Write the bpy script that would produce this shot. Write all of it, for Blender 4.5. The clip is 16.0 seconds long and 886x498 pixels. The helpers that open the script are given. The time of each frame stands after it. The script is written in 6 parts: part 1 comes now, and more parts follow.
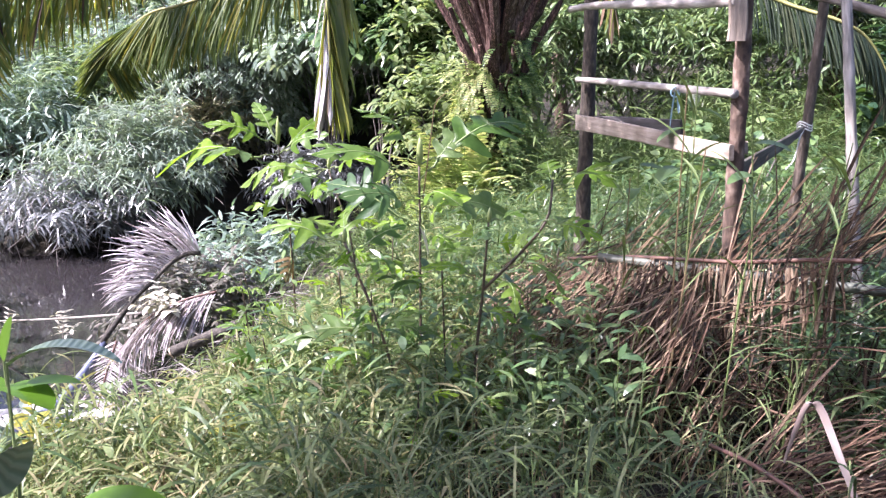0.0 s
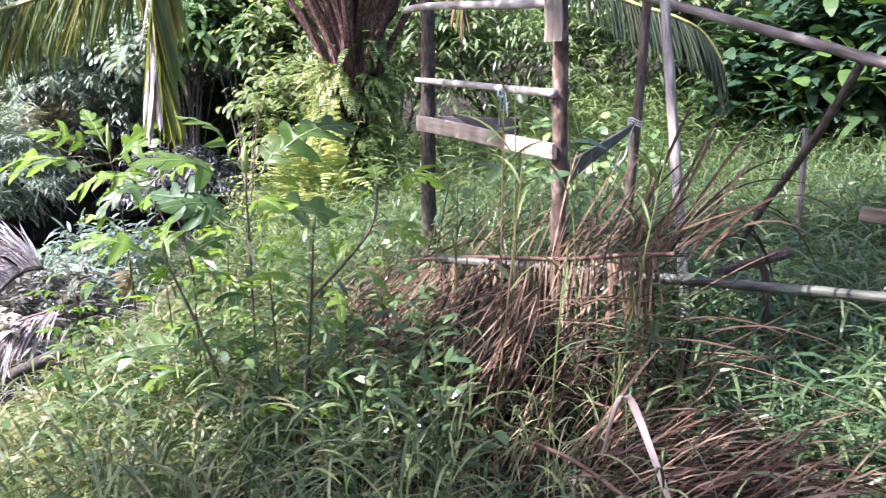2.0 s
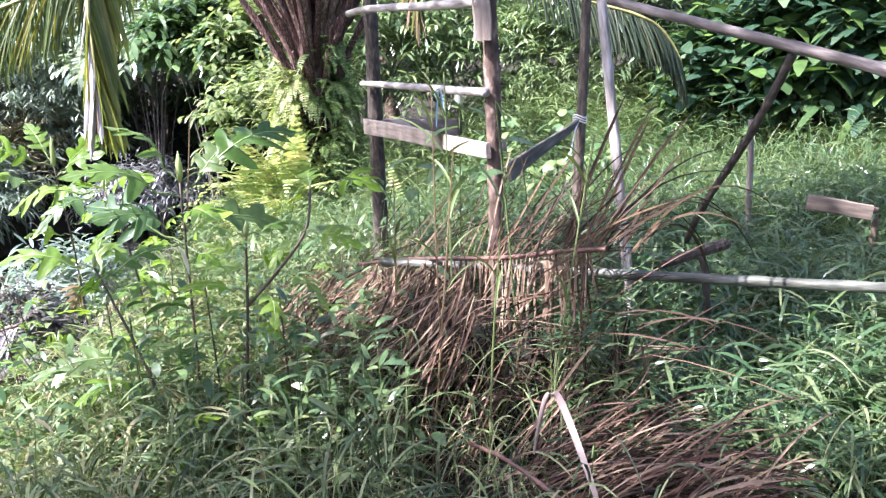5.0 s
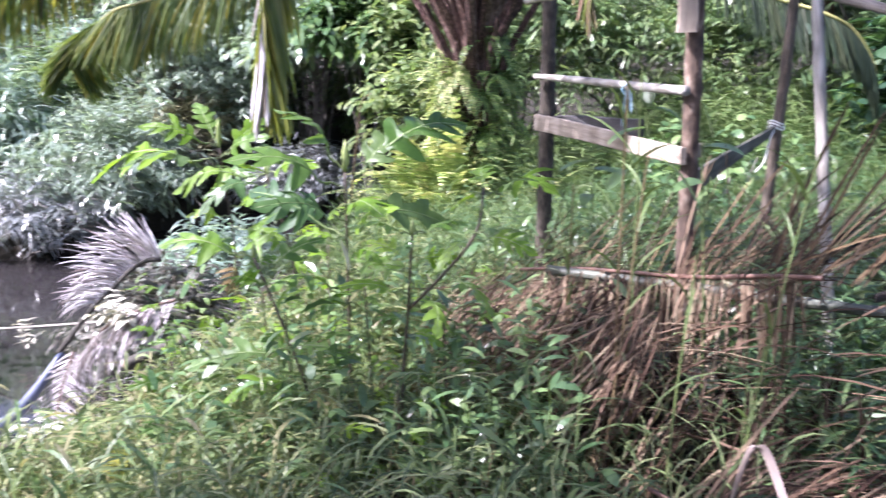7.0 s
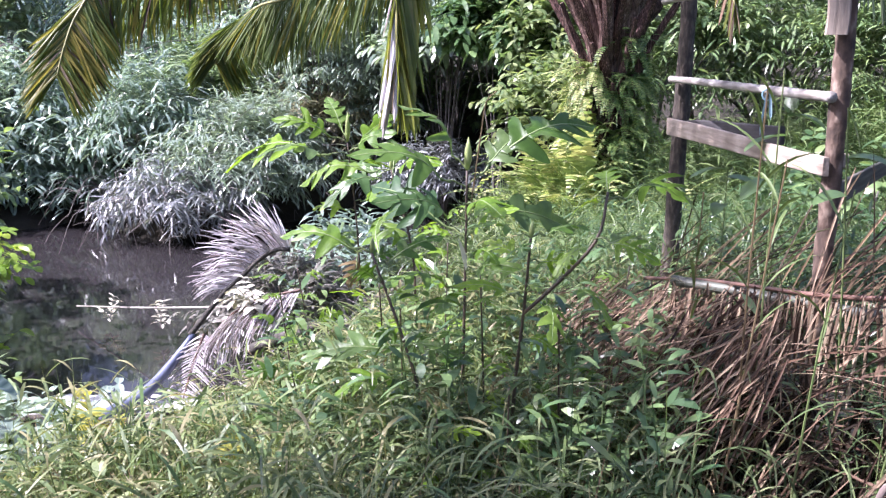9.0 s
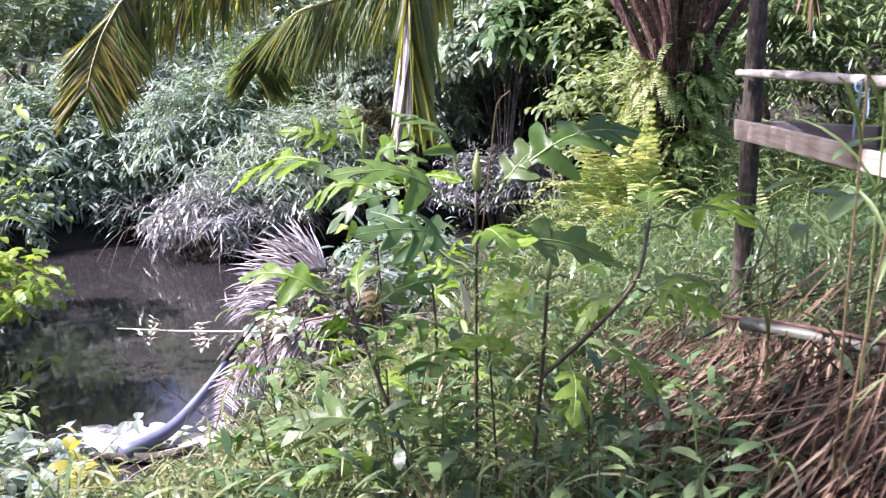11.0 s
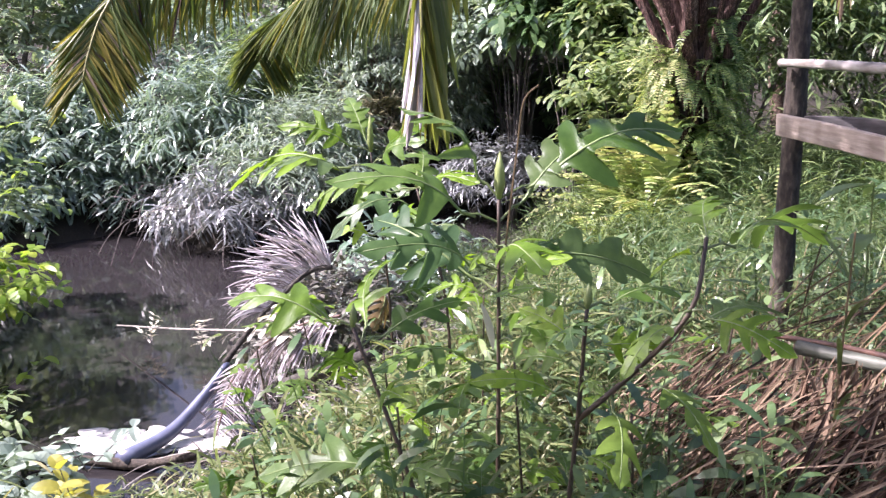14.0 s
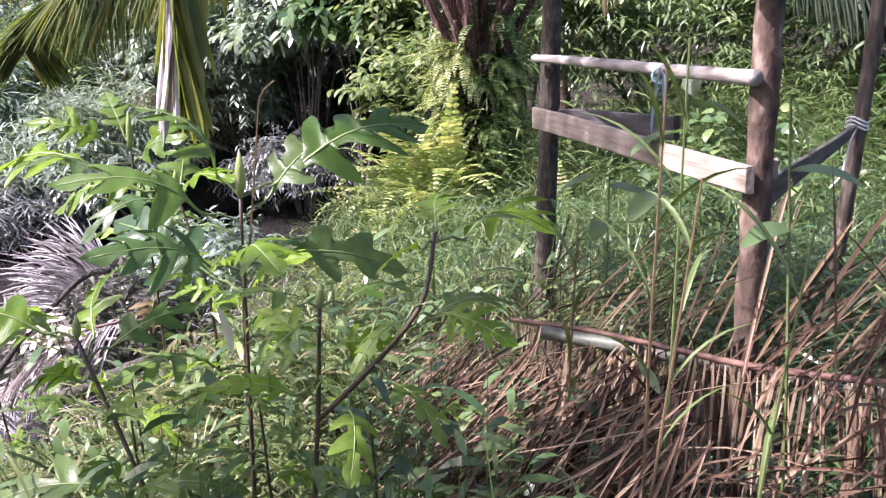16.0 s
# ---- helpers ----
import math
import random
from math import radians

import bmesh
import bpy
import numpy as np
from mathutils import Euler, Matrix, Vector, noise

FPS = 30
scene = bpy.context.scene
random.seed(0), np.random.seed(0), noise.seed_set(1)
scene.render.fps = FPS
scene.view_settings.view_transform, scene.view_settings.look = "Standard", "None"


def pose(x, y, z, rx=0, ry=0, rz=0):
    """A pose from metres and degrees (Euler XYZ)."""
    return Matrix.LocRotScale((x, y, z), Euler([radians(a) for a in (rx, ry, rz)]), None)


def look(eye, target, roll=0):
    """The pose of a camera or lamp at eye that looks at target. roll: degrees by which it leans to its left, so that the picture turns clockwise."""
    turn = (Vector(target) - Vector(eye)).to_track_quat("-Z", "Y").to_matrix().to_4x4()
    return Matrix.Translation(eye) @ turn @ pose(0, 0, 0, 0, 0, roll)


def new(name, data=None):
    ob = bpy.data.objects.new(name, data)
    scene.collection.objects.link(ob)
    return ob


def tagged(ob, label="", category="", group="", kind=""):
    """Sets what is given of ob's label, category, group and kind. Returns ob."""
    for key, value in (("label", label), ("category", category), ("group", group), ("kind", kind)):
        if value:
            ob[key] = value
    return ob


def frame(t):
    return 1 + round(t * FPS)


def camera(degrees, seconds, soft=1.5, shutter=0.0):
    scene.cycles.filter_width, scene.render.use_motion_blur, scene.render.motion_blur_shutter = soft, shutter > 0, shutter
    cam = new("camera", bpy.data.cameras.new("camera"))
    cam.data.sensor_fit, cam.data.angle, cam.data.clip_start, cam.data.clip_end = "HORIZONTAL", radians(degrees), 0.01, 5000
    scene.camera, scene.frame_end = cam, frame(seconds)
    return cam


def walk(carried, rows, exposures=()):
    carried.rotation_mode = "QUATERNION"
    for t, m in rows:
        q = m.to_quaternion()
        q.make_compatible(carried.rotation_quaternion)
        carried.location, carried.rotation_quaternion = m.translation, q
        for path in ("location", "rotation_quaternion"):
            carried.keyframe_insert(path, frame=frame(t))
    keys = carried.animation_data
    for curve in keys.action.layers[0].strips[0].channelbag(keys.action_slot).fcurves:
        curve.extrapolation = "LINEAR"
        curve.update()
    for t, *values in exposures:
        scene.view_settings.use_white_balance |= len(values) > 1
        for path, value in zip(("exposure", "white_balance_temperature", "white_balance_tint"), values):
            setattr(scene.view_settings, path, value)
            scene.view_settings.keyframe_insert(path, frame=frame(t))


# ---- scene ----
cam = camera(51.8, 16.0, soft=1.3, shutter=0.3)
EXPOSURES = ((0.0, 2.44, 5820, 29), (3.0, 2.62, 5720, 26), (5.5, 2.80, 5660, 25), (8.0, 2.32, 5560, 27), (11.0, 2.28, 5820, 32), (16.0, 2.15, 5980, 31))
PATH = [
    (0, (0.023, 0.008, 1.529), (-0.189, 1.945, 1.078), -0.54),
    (0.5, (0.06, 0.023, 1.534), (-0.117, 1.962, 1.079), -0.83),
    (1, (0.101, 0.023, 1.539), (-0.006, 1.967, 1.081), -0.9),
    (1.5, (0.14, 0.041, 1.537), (0.114, 1.988, 1.079), -0.96),
    (2, (0.191, 0.063, 1.54), (0.242, 2.009, 1.082), -1.11),
    (2.5, (0.231, 0.069, 1.541), (0.363, 2.011, 1.084), -1.02),
    (3, (0.293, 0.061, 1.536), (0.485, 2, 1.084), -1.31),
    (3.2, (0.305, 0.044, 1.54), (0.527, 1.98, 1.089), -1.72),
    (5.5, (0.339, 0.084, 1.524), (0.407, 2.03, 1.067), -2.75),
    (6, (0.318, 0.181, 1.516), (0.404, 2.125, 1.054), -1.74),
    (6.5, (0.278, 0.291, 1.515), (0.34, 2.236, 1.052), -0.63),
    (7, (0.231, 0.33, 1.511), (0.017, 2.266, 1.056), -0.89),
    (7.5, (0.239, 0.291, 1.527), (-0.255, 2.175, 1.076), -1.27),
    (8, (0.249, 0.257, 1.531), (-0.312, 2.122, 1.078), -0.9),
    (8.5, (0.246, 0.291, 1.521), (-0.275, 2.168, 1.066), -0.14),
    (8.7, (0.243, 0.321, 1.514), (-0.238, 2.208, 1.061), 0.17),
    (10.8, (0.301, 0.957, 1.448), (-0.318, 2.809, 1.016), -1.77),
    (11, (0.27, 1.016, 1.449), (-0.368, 2.862, 1.015), -1.66),
    (11.5, (0.178, 1.137, 1.457), (-0.476, 2.976, 1.02), -1.54),
    (12, (0.141, 1.234, 1.454), (-0.532, 3.065, 1.016), -1.66),
    (12.5, (0.148, 1.278, 1.451), (-0.542, 3.103, 1.01), -1.94),
    (13, (0.147, 1.285, 1.449), (-0.543, 3.108, 1.002), -1.93),
    (13.5, (0.143, 1.279, 1.452), (-0.545, 3.101, 1), -1.98),
    (14, (0.149, 1.289, 1.452), (-0.501, 3.124, 0.992), -1.76),
    (14.5, (0.17, 1.322, 1.448), (-0.379, 3.188, 0.982), -1.27),
    (15, (0.226, 1.319, 1.452), (-0.189, 3.218, 0.981), -1.12),
    (15.5, (0.276, 1.34, 1.46), (-0.024, 3.257, 0.976), -1.15),
    (16, (0.287, 1.348, 1.454), (0.04, 3.272, 0.969), -1),
]
walk(cam, [(t, look(eye, target, roll)) for t, eye, target, roll in PATH], exposures=EXPOSURES)

# ---- world and sun ----
SUN_TO = Vector((-0.64, -0.22, 0.80)).normalized()
world = bpy.data.worlds.new("sky")
scene.world = world
world.use_nodes = True
_n, _l = world.node_tree.nodes, world.node_tree.links
_sky = _n.new("ShaderNodeTexSky")
_sky.sky_type, _sky.sun_disc = "NISHITA", False
_sky.sun_elevation = math.asin(SUN_TO.z)
_sky.sun_rotation = math.atan2(SUN_TO.x, SUN_TO.y)
_sky.air_density, _sky.dust_density, _sky.ozone_density = 0.9, 4.5, 0.8
_l.new(_sky.outputs[0], _n["Background"].inputs[0])
_n["Background"].inputs[1].default_value = 0.078
_sun = bpy.data.lights.new("sun", "SUN")
_sun.energy, _sun.angle, _sun.color = 3.6, radians(0.7), (1.0, 0.94, 0.85)
_so = new("sun", _sun)
_so.matrix_world = look(SUN_TO * 40, (0, 0, 0))


# ---- materials ----
def ramp(nt, fac, stops):
    r = nt.nodes.new("ShaderNodeValToRGB")
    while len(r.color_ramp.elements) < len(stops):
        r.color_ramp.elements.new(0.5)
    for e, (p, c) in zip(r.color_ramp.elements, stops):
        e.position, e.color = p, (*c, 1)
    nt.links.new(fac, r.inputs[0])
    return r.outputs[0]


def start(name):
    m = bpy.data.materials.new(name)
    m.use_nodes = True
    nt = m.node_tree
    return m, nt, nt.nodes["Principled BSDF"], nt.nodes["Material Output"]


def noise_of(nt, scale, detail=3.0, coord="Object", stretch=(1, 1, 1)):
    tc = nt.nodes.new("ShaderNodeTexCoord")
    mp = nt.nodes.new("ShaderNodeMapping")
    mp.inputs["Scale"].default_value = stretch
    nz = nt.nodes.new("ShaderNodeTexNoise")
    nz.inputs["Scale"].default_value, nz.inputs["Detail"].default_value = scale, detail
    nt.links.new(tc.outputs[coord], mp.inputs[0])
    nt.links.new(mp.outputs[0], nz.inputs[0])
    return nz.outputs["Fac"]


def mixed(nt, a, b, fac, how="MIX"):
    m = nt.nodes.new("ShaderNodeMix")
    m.data_type, m.blend_type = "RGBA", how
    for sock, v in ((m.inputs[6], a), (m.inputs[7], b), (m.inputs[0], fac)):
        if isinstance(v, bpy.types.NodeSocket):
            nt.links.new(v, sock)
        else:
            sock.default_value = (*v, 1) if isinstance(v, tuple) else v
    return m.outputs[2]


def bump(nt, bsdf, height, strength, distance):
    b = nt.nodes.new("ShaderNodeBump")
    b.inputs["Strength"].default_value, b.inputs["Distance"].default_value = strength, distance
    nt.links.new(height, b.inputs["Height"])
    nt.links.new(b.outputs[0], bsdf.inputs["Normal"])


def leaf_mat(name, tones, rough=0.45, through_light=0.35, by_object=False, spots=0.25, spec=0.5):
    """Leaf: tones spread leaf by leaf, blotches, gloss, and light that comes through."""
    m, nt, bsdf, out = start(name)
    if by_object:
        rnd = nt.nodes.new("ShaderNodeObjectInfo").outputs["Random"]
    else:
        rnd = nt.nodes.new("ShaderNodeNewGeometry").outputs["Random Per Island"]
    n = len(tones)
    col = ramp(nt, rnd, [(i / max(n - 1, 1), c) for i, c in enumerate(tones)])
    blotch = noise_of(nt, 9.0, 4.0)
    col = mixed(nt, col, ramp(nt, blotch, [(0.35, (0.55, 0.6, 0.45)), (0.7, (1.25, 1.2, 1.1))]), spots * 2, "MULTIPLY")
    nt.links.new(col, bsdf.inputs["Base Color"])
    bsdf.inputs["Roughness"].default_value = rough
    bsdf.inputs["Specular IOR Level"].default_value = 0.8 * spec
    bump(nt, bsdf, noise_of(nt, 60.0, 2.0), 0.25, 0.004)
    tr = nt.nodes.new("ShaderNodeBsdfTranslucent")
    lit = mixed(nt, col, (1.15, 1.2, 0.72), 1.0, "MULTIPLY")
    nt.links.new(lit, tr.inputs["Color"])
    mx = nt.nodes.new("ShaderNodeMixShader")
    mx.inputs[0].default_value = through_light
    nt.links.new(bsdf.outputs[0], mx.inputs[1])
    nt.links.new(tr.outputs[0], mx.inputs[2])
    nt.links.new(mx.outputs[0], out.inputs[0])
    return m


def wood_mat(name, dark, mid, pale, scale=14.0, stretch=(6, 6, 0.6), rough=0.8, strength=0.6):
    """Weathered wood, bark or cane: long grain, stains, relief."""
    m, nt, bsdf, _ = start(name)
    grain = noise_of(nt, scale, 6.0, "Object", stretch)
    col = ramp(nt, grain, [(0.30, dark), (0.52, mid), (0.75, pale)])
    stain = noise_of(nt, 5.0, 5.0)
    col = mixed(nt, col, ramp(nt, stain, [(0.38, (0.45, 0.42, 0.38)), (0.6, (1.0, 1.0, 1.0))]), 0.8, "MULTIPLY")
    nt.links.new(col, bsdf.inputs["Base Color"])
    bsdf.inputs["Roughness"].default_value = rough
    bump(nt, bsdf, grain, strength, 0.01)
    return m


def plain_mat(name, a, b, rough=0.6, scale=20.0):
    m, nt, bsdf, _ = start(name)
    nt.links.new(ramp(nt, noise_of(nt, scale, 4.0), [(0.3, a), (0.7, b)]), bsdf.inputs["Base Color"])
    bsdf.inputs["Roughness"].default_value = rough
    return m


M = {}
M["grass"] = leaf_mat("grass", [(0.04, 0.075, 0.023), (0.072, 0.122, 0.037), (0.13, 0.175, 0.063), (0.1, 0.145, 0.052)], 0.42, 0.22, spec=0.45)
M["grass_pale"] = leaf_mat("grass_pale", [(0.0525, 0.0845, 0.0275), (0.11, 0.154, 0.055), (0.194, 0.232, 0.0935), (0.273, 0.242, 0.138)], 0.45, 0.34, spec=0.4)
M["grass_cool"] = leaf_mat("grass_cool", [(0.0428, 0.0903, 0.0366), (0.0656, 0.124, 0.0499), (0.0994, 0.157, 0.0639), (0.136, 0.167, 0.0745)], 0.32, 0.35, spec=0.75)
M["grass_broad"] = leaf_mat("grass_broad", [(0.03, 0.052, 0.02), (0.07, 0.105, 0.042), (0.14, 0.175, 0.08), (0.24, 0.26, 0.14)], 0.45, 0.25, spec=0.4)
M["straw"] = leaf_mat("straw", [(0.20, 0.145, 0.08), (0.33, 0.25, 0.14), (0.12, 0.08, 0.045), (0.42, 0.35, 0.23)], 0.6, 0.2)
M["lobed"] = leaf_mat("lobed_leaf", [(0.0592, 0.122, 0.0217), (0.101, 0.191, 0.0199), (0.19, 0.313, 0.0217), (0.0652, 0.127, 0.0586), (0.237, 0.37, 0.0271), (0.106, 0.162, 0.0768), (0.131, 0.231, 0.0199)], 0.36, 0.5, by_object=True, spec=0.5)
M["lobed_old"] = leaf_mat("lobed_leaf_old", [(0.10, 0.11, 0.03), (0.16, 0.11, 0.05), (0.09, 0.12, 0.05)], 0.55, 0.25, by_object=True)
M["bush_green"] = leaf_mat("bush_leaf_green", [(0.05, 0.1, 0.04), (0.08, 0.145, 0.058), (0.125, 0.195, 0.075), (0.19, 0.255, 0.1)], 0.28, 0.3, spec=0.8)
M["weed"] = leaf_mat("weed_leaf", [(0.04, 0.075, 0.035), (0.075, 0.13, 0.06), (0.12, 0.19, 0.07), (0.17, 0.23, 0.10)], 0.35, 0.35, spec=0.6)
M["lime"] = leaf_mat("lime_leaf", [(0.15, 0.26, 0.03), (0.22, 0.33, 0.045), (0.32, 0.38, 0.06)], 0.4, 0.5)
# green lifted towards bluish white: reflected sky and haze put into the colour
M["bush_sky_sheen"] = leaf_mat("bush_leaf_sky_sheen", [(0.154, 0.221, 0.193), (0.231, 0.307, 0.278), (0.333, 0.406, 0.375), (0.166, 0.258, 0.18)], 0.25, 0.35, spec=0.9)
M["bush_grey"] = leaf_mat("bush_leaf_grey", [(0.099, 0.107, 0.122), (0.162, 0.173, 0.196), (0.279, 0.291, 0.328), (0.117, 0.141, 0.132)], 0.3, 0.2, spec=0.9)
M["bush_brown"] = leaf_mat("bush_leaf_brownish", [(0.07, 0.068, 0.055), (0.12, 0.115, 0.10), (0.19, 0.17, 0.16), (0.08, 0.1, 0.07)], 0.4, 0.2, spec=0.5)
# brighter copy of the brownish leaf, painting lit creepers by the channel
M["bush_brown_lit"] = leaf_mat("bush_leaf_brownish_lit", [(0.144, 0.138, 0.084), (0.252, 0.24, 0.144), (0.384, 0.336, 0.24), (0.18, 0.21, 0.144)], 0.4, 0.25, spec=0.5)
M["bush_far"] = leaf_mat("bush_leaf_far", [(0.085, 0.14, 0.07), (0.13, 0.2, 0.095), (0.19, 0.265, 0.125), (0.27, 0.33, 0.165)], 0.3, 0.35, spec=0.7)
M["bush_bright"] = leaf_mat("bush_leaf_bright", [(0.12, 0.184, 0.08), (0.19, 0.255, 0.112), (0.27, 0.316, 0.144), (0.1, 0.153, 0.08)], 0.38, 0.45)
M["big_leaf"] = leaf_mat("climber_leaf", [(0.0192, 0.0487, 0.027), (0.0276, 0.065, 0.0385), (0.0408, 0.0816, 0.0354), (0.084, 0.151, 0.0333)], 0.5, 0.25, spec=0.3)
M["standing_dry"] = leaf_mat("palm_leaflet_stiff", [(0.0177, 0.0112, 0.00653), (0.0425, 0.0274, 0.0162), (0.0777, 0.051, 0.0298), (0.156, 0.109, 0.0653)], 0.65, 0.08, by_object=True, spec=0.22)
M["comb_dry"] = leaf_mat("palm_leaflet_hanging", [(0.047, 0.0273, 0.0177), (0.145, 0.0957, 0.0667), (0.256, 0.191, 0.139), (0.359, 0.293, 0.223), (0.0256, 0.0154, 0.0107), (0.205, 0.146, 0.103)], 0.65, 0.08, by_object=True, spec=0.22)
M["curl"] = leaf_mat("curled_leaflet", [(0.24, 0.185, 0.175), (0.28, 0.22, 0.21)], 0.5, 0.1)
M["red_dry"] = leaf_mat("palm_leaflet_reddish", [(0.0286, 0.0143, 0.0109), (0.0573, 0.0317, 0.0233), (0.0978, 0.0595, 0.0434), (0.205, 0.143, 0.109), (0.0164, 0.00951, 0.00698)], 0.65, 0.08, by_object=True, spec=0.22)
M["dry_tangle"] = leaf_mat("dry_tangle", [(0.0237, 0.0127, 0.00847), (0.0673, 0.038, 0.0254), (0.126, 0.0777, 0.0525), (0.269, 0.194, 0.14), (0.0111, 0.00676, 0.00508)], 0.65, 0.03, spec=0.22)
M["post_brown"] = wood_mat("post_brown", (0.04, 0.03, 0.022), (0.11, 0.085, 0.065), (0.22, 0.18, 0.145), 24.0, (3, 3, 0.8), 0.8, 0.6)
M["seedling"] = leaf_mat("seedling_leaf", [(0.06, 0.15, 0.014), (0.09, 0.19, 0.018), (0.13, 0.24, 0.022)], 0.35, 0.45, spec=0.5)
# paler leaf green: sunlight on distant foliage, put into the colour
M["bush_sunlit"] = leaf_mat("bush_leaf_sunlit", [(0.218, 0.291, 0.196), (0.31, 0.381, 0.265), (0.402, 0.459, 0.333), (0.172, 0.246, 0.138)], 0.38, 0.35, spec=0.6)
M["bush_gloss"] = leaf_mat("bush_leaf_glossy", [(0.045, 0.09, 0.04), (0.07, 0.13, 0.055), (0.11, 0.18, 0.08), (0.16, 0.24, 0.10)], 0.22, 0.3, spec=1.0)
# pale tones that hold the haze over the far thickets
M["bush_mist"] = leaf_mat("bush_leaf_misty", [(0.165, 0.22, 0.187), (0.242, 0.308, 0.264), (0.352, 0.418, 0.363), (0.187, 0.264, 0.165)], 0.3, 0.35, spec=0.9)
# tones lightened and blued to carry the distance haze
M["woods"] = leaf_mat("wood_leaf_hazed", [(0.078, 0.128, 0.0675), (0.117, 0.179, 0.0878), (0.169, 0.243, 0.115), (0.234, 0.307, 0.149)], 0.35, 0.3, spec=0.7)
# yellow-green raised in colour for the sunlight the palm's own shade keeps off
M["fern"] = leaf_mat("fern_leaf_sunlit", [(0.165, 0.241, 0.0892), (0.262, 0.342, 0.118), (0.388, 0.453, 0.178), (0.553, 0.522, 0.278)], 0.45, 0.4)
M["fern_green"] = leaf_mat("fern_leaf_green", [(0.0604, 0.121, 0.0413), (0.103, 0.181, 0.055), (0.156, 0.242, 0.0756), (0.217, 0.29, 0.0963)], 0.4, 0.35)
M["palm_yellow"] = leaf_mat("palm_leaflet_yellow", [(0.13, 0.17, 0.035), (0.21, 0.24, 0.05), (0.30, 0.30, 0.075), (0.38, 0.33, 0.11)], 0.35, 0.5, by_object=True)
M["palm_leaf"] = leaf_mat("palm_leaflet", [(0.06, 0.095, 0.022), (0.11, 0.15, 0.03), (0.18, 0.20, 0.04), (0.30, 0.25, 0.06), (0.085, 0.125, 0.028)], 0.4, 0.5, by_object=True, spec=0.4)
M["palm_green"] = leaf_mat("palm_leaflet_green", [(0.05, 0.085, 0.03), (0.09, 0.13, 0.04), (0.14, 0.17, 0.055), (0.11, 0.145, 0.06)], 0.4, 0.4, by_object=True, spec=0.4)
M["palm_dark"] = leaf_mat("palm_leaflet_dark", [(0.02, 0.032, 0.02), (0.032, 0.05, 0.028), (0.055, 0.065, 0.035)], 0.4, 0.2, by_object=True)
M["palm_dry"] = leaf_mat("palm_leaflet_dry", [(0.0396, 0.0228, 0.0144), (0.0946, 0.0574, 0.0381), (0.166, 0.11, 0.0762), (0.316, 0.245, 0.178), (0.0475, 0.0279, 0.0186), (0.0158, 0.0102, 0.00678)], 0.65, 0.08, by_object=True, spec=0.22)
M["palm_grey"] = leaf_mat("palm_leaflet_grey", [(0.373, 0.334, 0.388), (0.511, 0.467, 0.531), (0.635, 0.585, 0.668), (0.221, 0.191, 0.208)], 0.45, 0.1, by_object=True)
M["bud_green"] = leaf_mat("bud_green", [(0.26, 0.33, 0.12), (0.34, 0.39, 0.17)], 0.4, 0.3)
M["litter_leaf"] = leaf_mat("rotting_leaflet", [(0.078, 0.0576, 0.0585), (0.182, 0.147, 0.156), (0.312, 0.275, 0.293), (0.052, 0.0384, 0.0364)], 0.6, 0.08, by_object=True, spec=0.3)
# near-black tones: shade between the frond's leaflets, put into the colour
M["gap_shade"] = leaf_mat("leaflet_gap_shade", [(0.012, 0.009, 0.007), (0.03, 0.021, 0.016), (0.055, 0.04, 0.03)], 0.8, 0.02, spec=0.1)
M["litter"] = leaf_mat("rotting_leaflets", [(0.05, 0.04, 0.036), (0.12, 0.10, 0.095), (0.22, 0.2, 0.2), (0.36, 0.34, 0.35), (0.03, 0.022, 0.018)], 0.55, 0.1)
M["yellow_leaf"] = leaf_mat("yellow_leaf", [(0.42, 0.40, 0.05), (0.34, 0.31, 0.06), (0.27, 0.34, 0.05)], 0.5, 0.45)
M["white_leaf"] = leaf_mat("pale_leaf", [(0.495, 0.493, 0.432), (0.558, 0.528, 0.468), (0.405, 0.387, 0.342)], 0.5, 0.2)
M["stem_dark"] = plain_mat("stem_dark", (0.03, 0.02, 0.015), (0.075, 0.05, 0.03), 0.6)
M["stem_green"] = plain_mat("stem_green", (0.07, 0.11, 0.03), (0.14, 0.17, 0.06), 0.55)
M["twig"] = plain_mat("twig", (0.07, 0.06, 0.052), (0.16, 0.14, 0.125), 0.8)
M["rachis_dry"] = wood_mat("rachis_dry", (0.045, 0.022, 0.016), (0.11, 0.055, 0.04), (0.2, 0.12, 0.09), 8.0, (3, 3, 3), 0.55, 0.3)
M["rachis_green"] = plain_mat("rachis_green", (0.16, 0.17, 0.05), (0.30, 0.27, 0.10), 0.5)
M["bark"] = wood_mat("post_bark", (0.03, 0.02, 0.015), (0.115, 0.075, 0.054), (0.34, 0.265, 0.21), 11.0, (2.5, 2.5, 1.6), 0.9, 1.0)
M["bark_dark"] = wood_mat("pole_bark_dark", (0.02, 0.016, 0.012), (0.06, 0.047, 0.035), (0.14, 0.115, 0.09), 34.0, (2, 2, 0.8), 0.85, 0.9)
M["pole_pale"] = wood_mat("pole_peeled", (0.18, 0.16, 0.14), (0.38, 0.35, 0.315), (0.53, 0.5, 0.455), 10.0, (5, 5, 0.8), 0.65, 0.4)
M["pole_silver"] = wood_mat("pole_silver", (0.12, 0.11, 0.1), (0.28, 0.26, 0.235), (0.43, 0.405, 0.37), 12.0, (6, 6, 0.7), 0.7, 0.5)
M["pole_grey"] = wood_mat("pole_grey", (0.07, 0.06, 0.053), (0.17, 0.145, 0.127), (0.31, 0.275, 0.245), 10.0, (6, 6, 0.7), 0.7, 0.4)
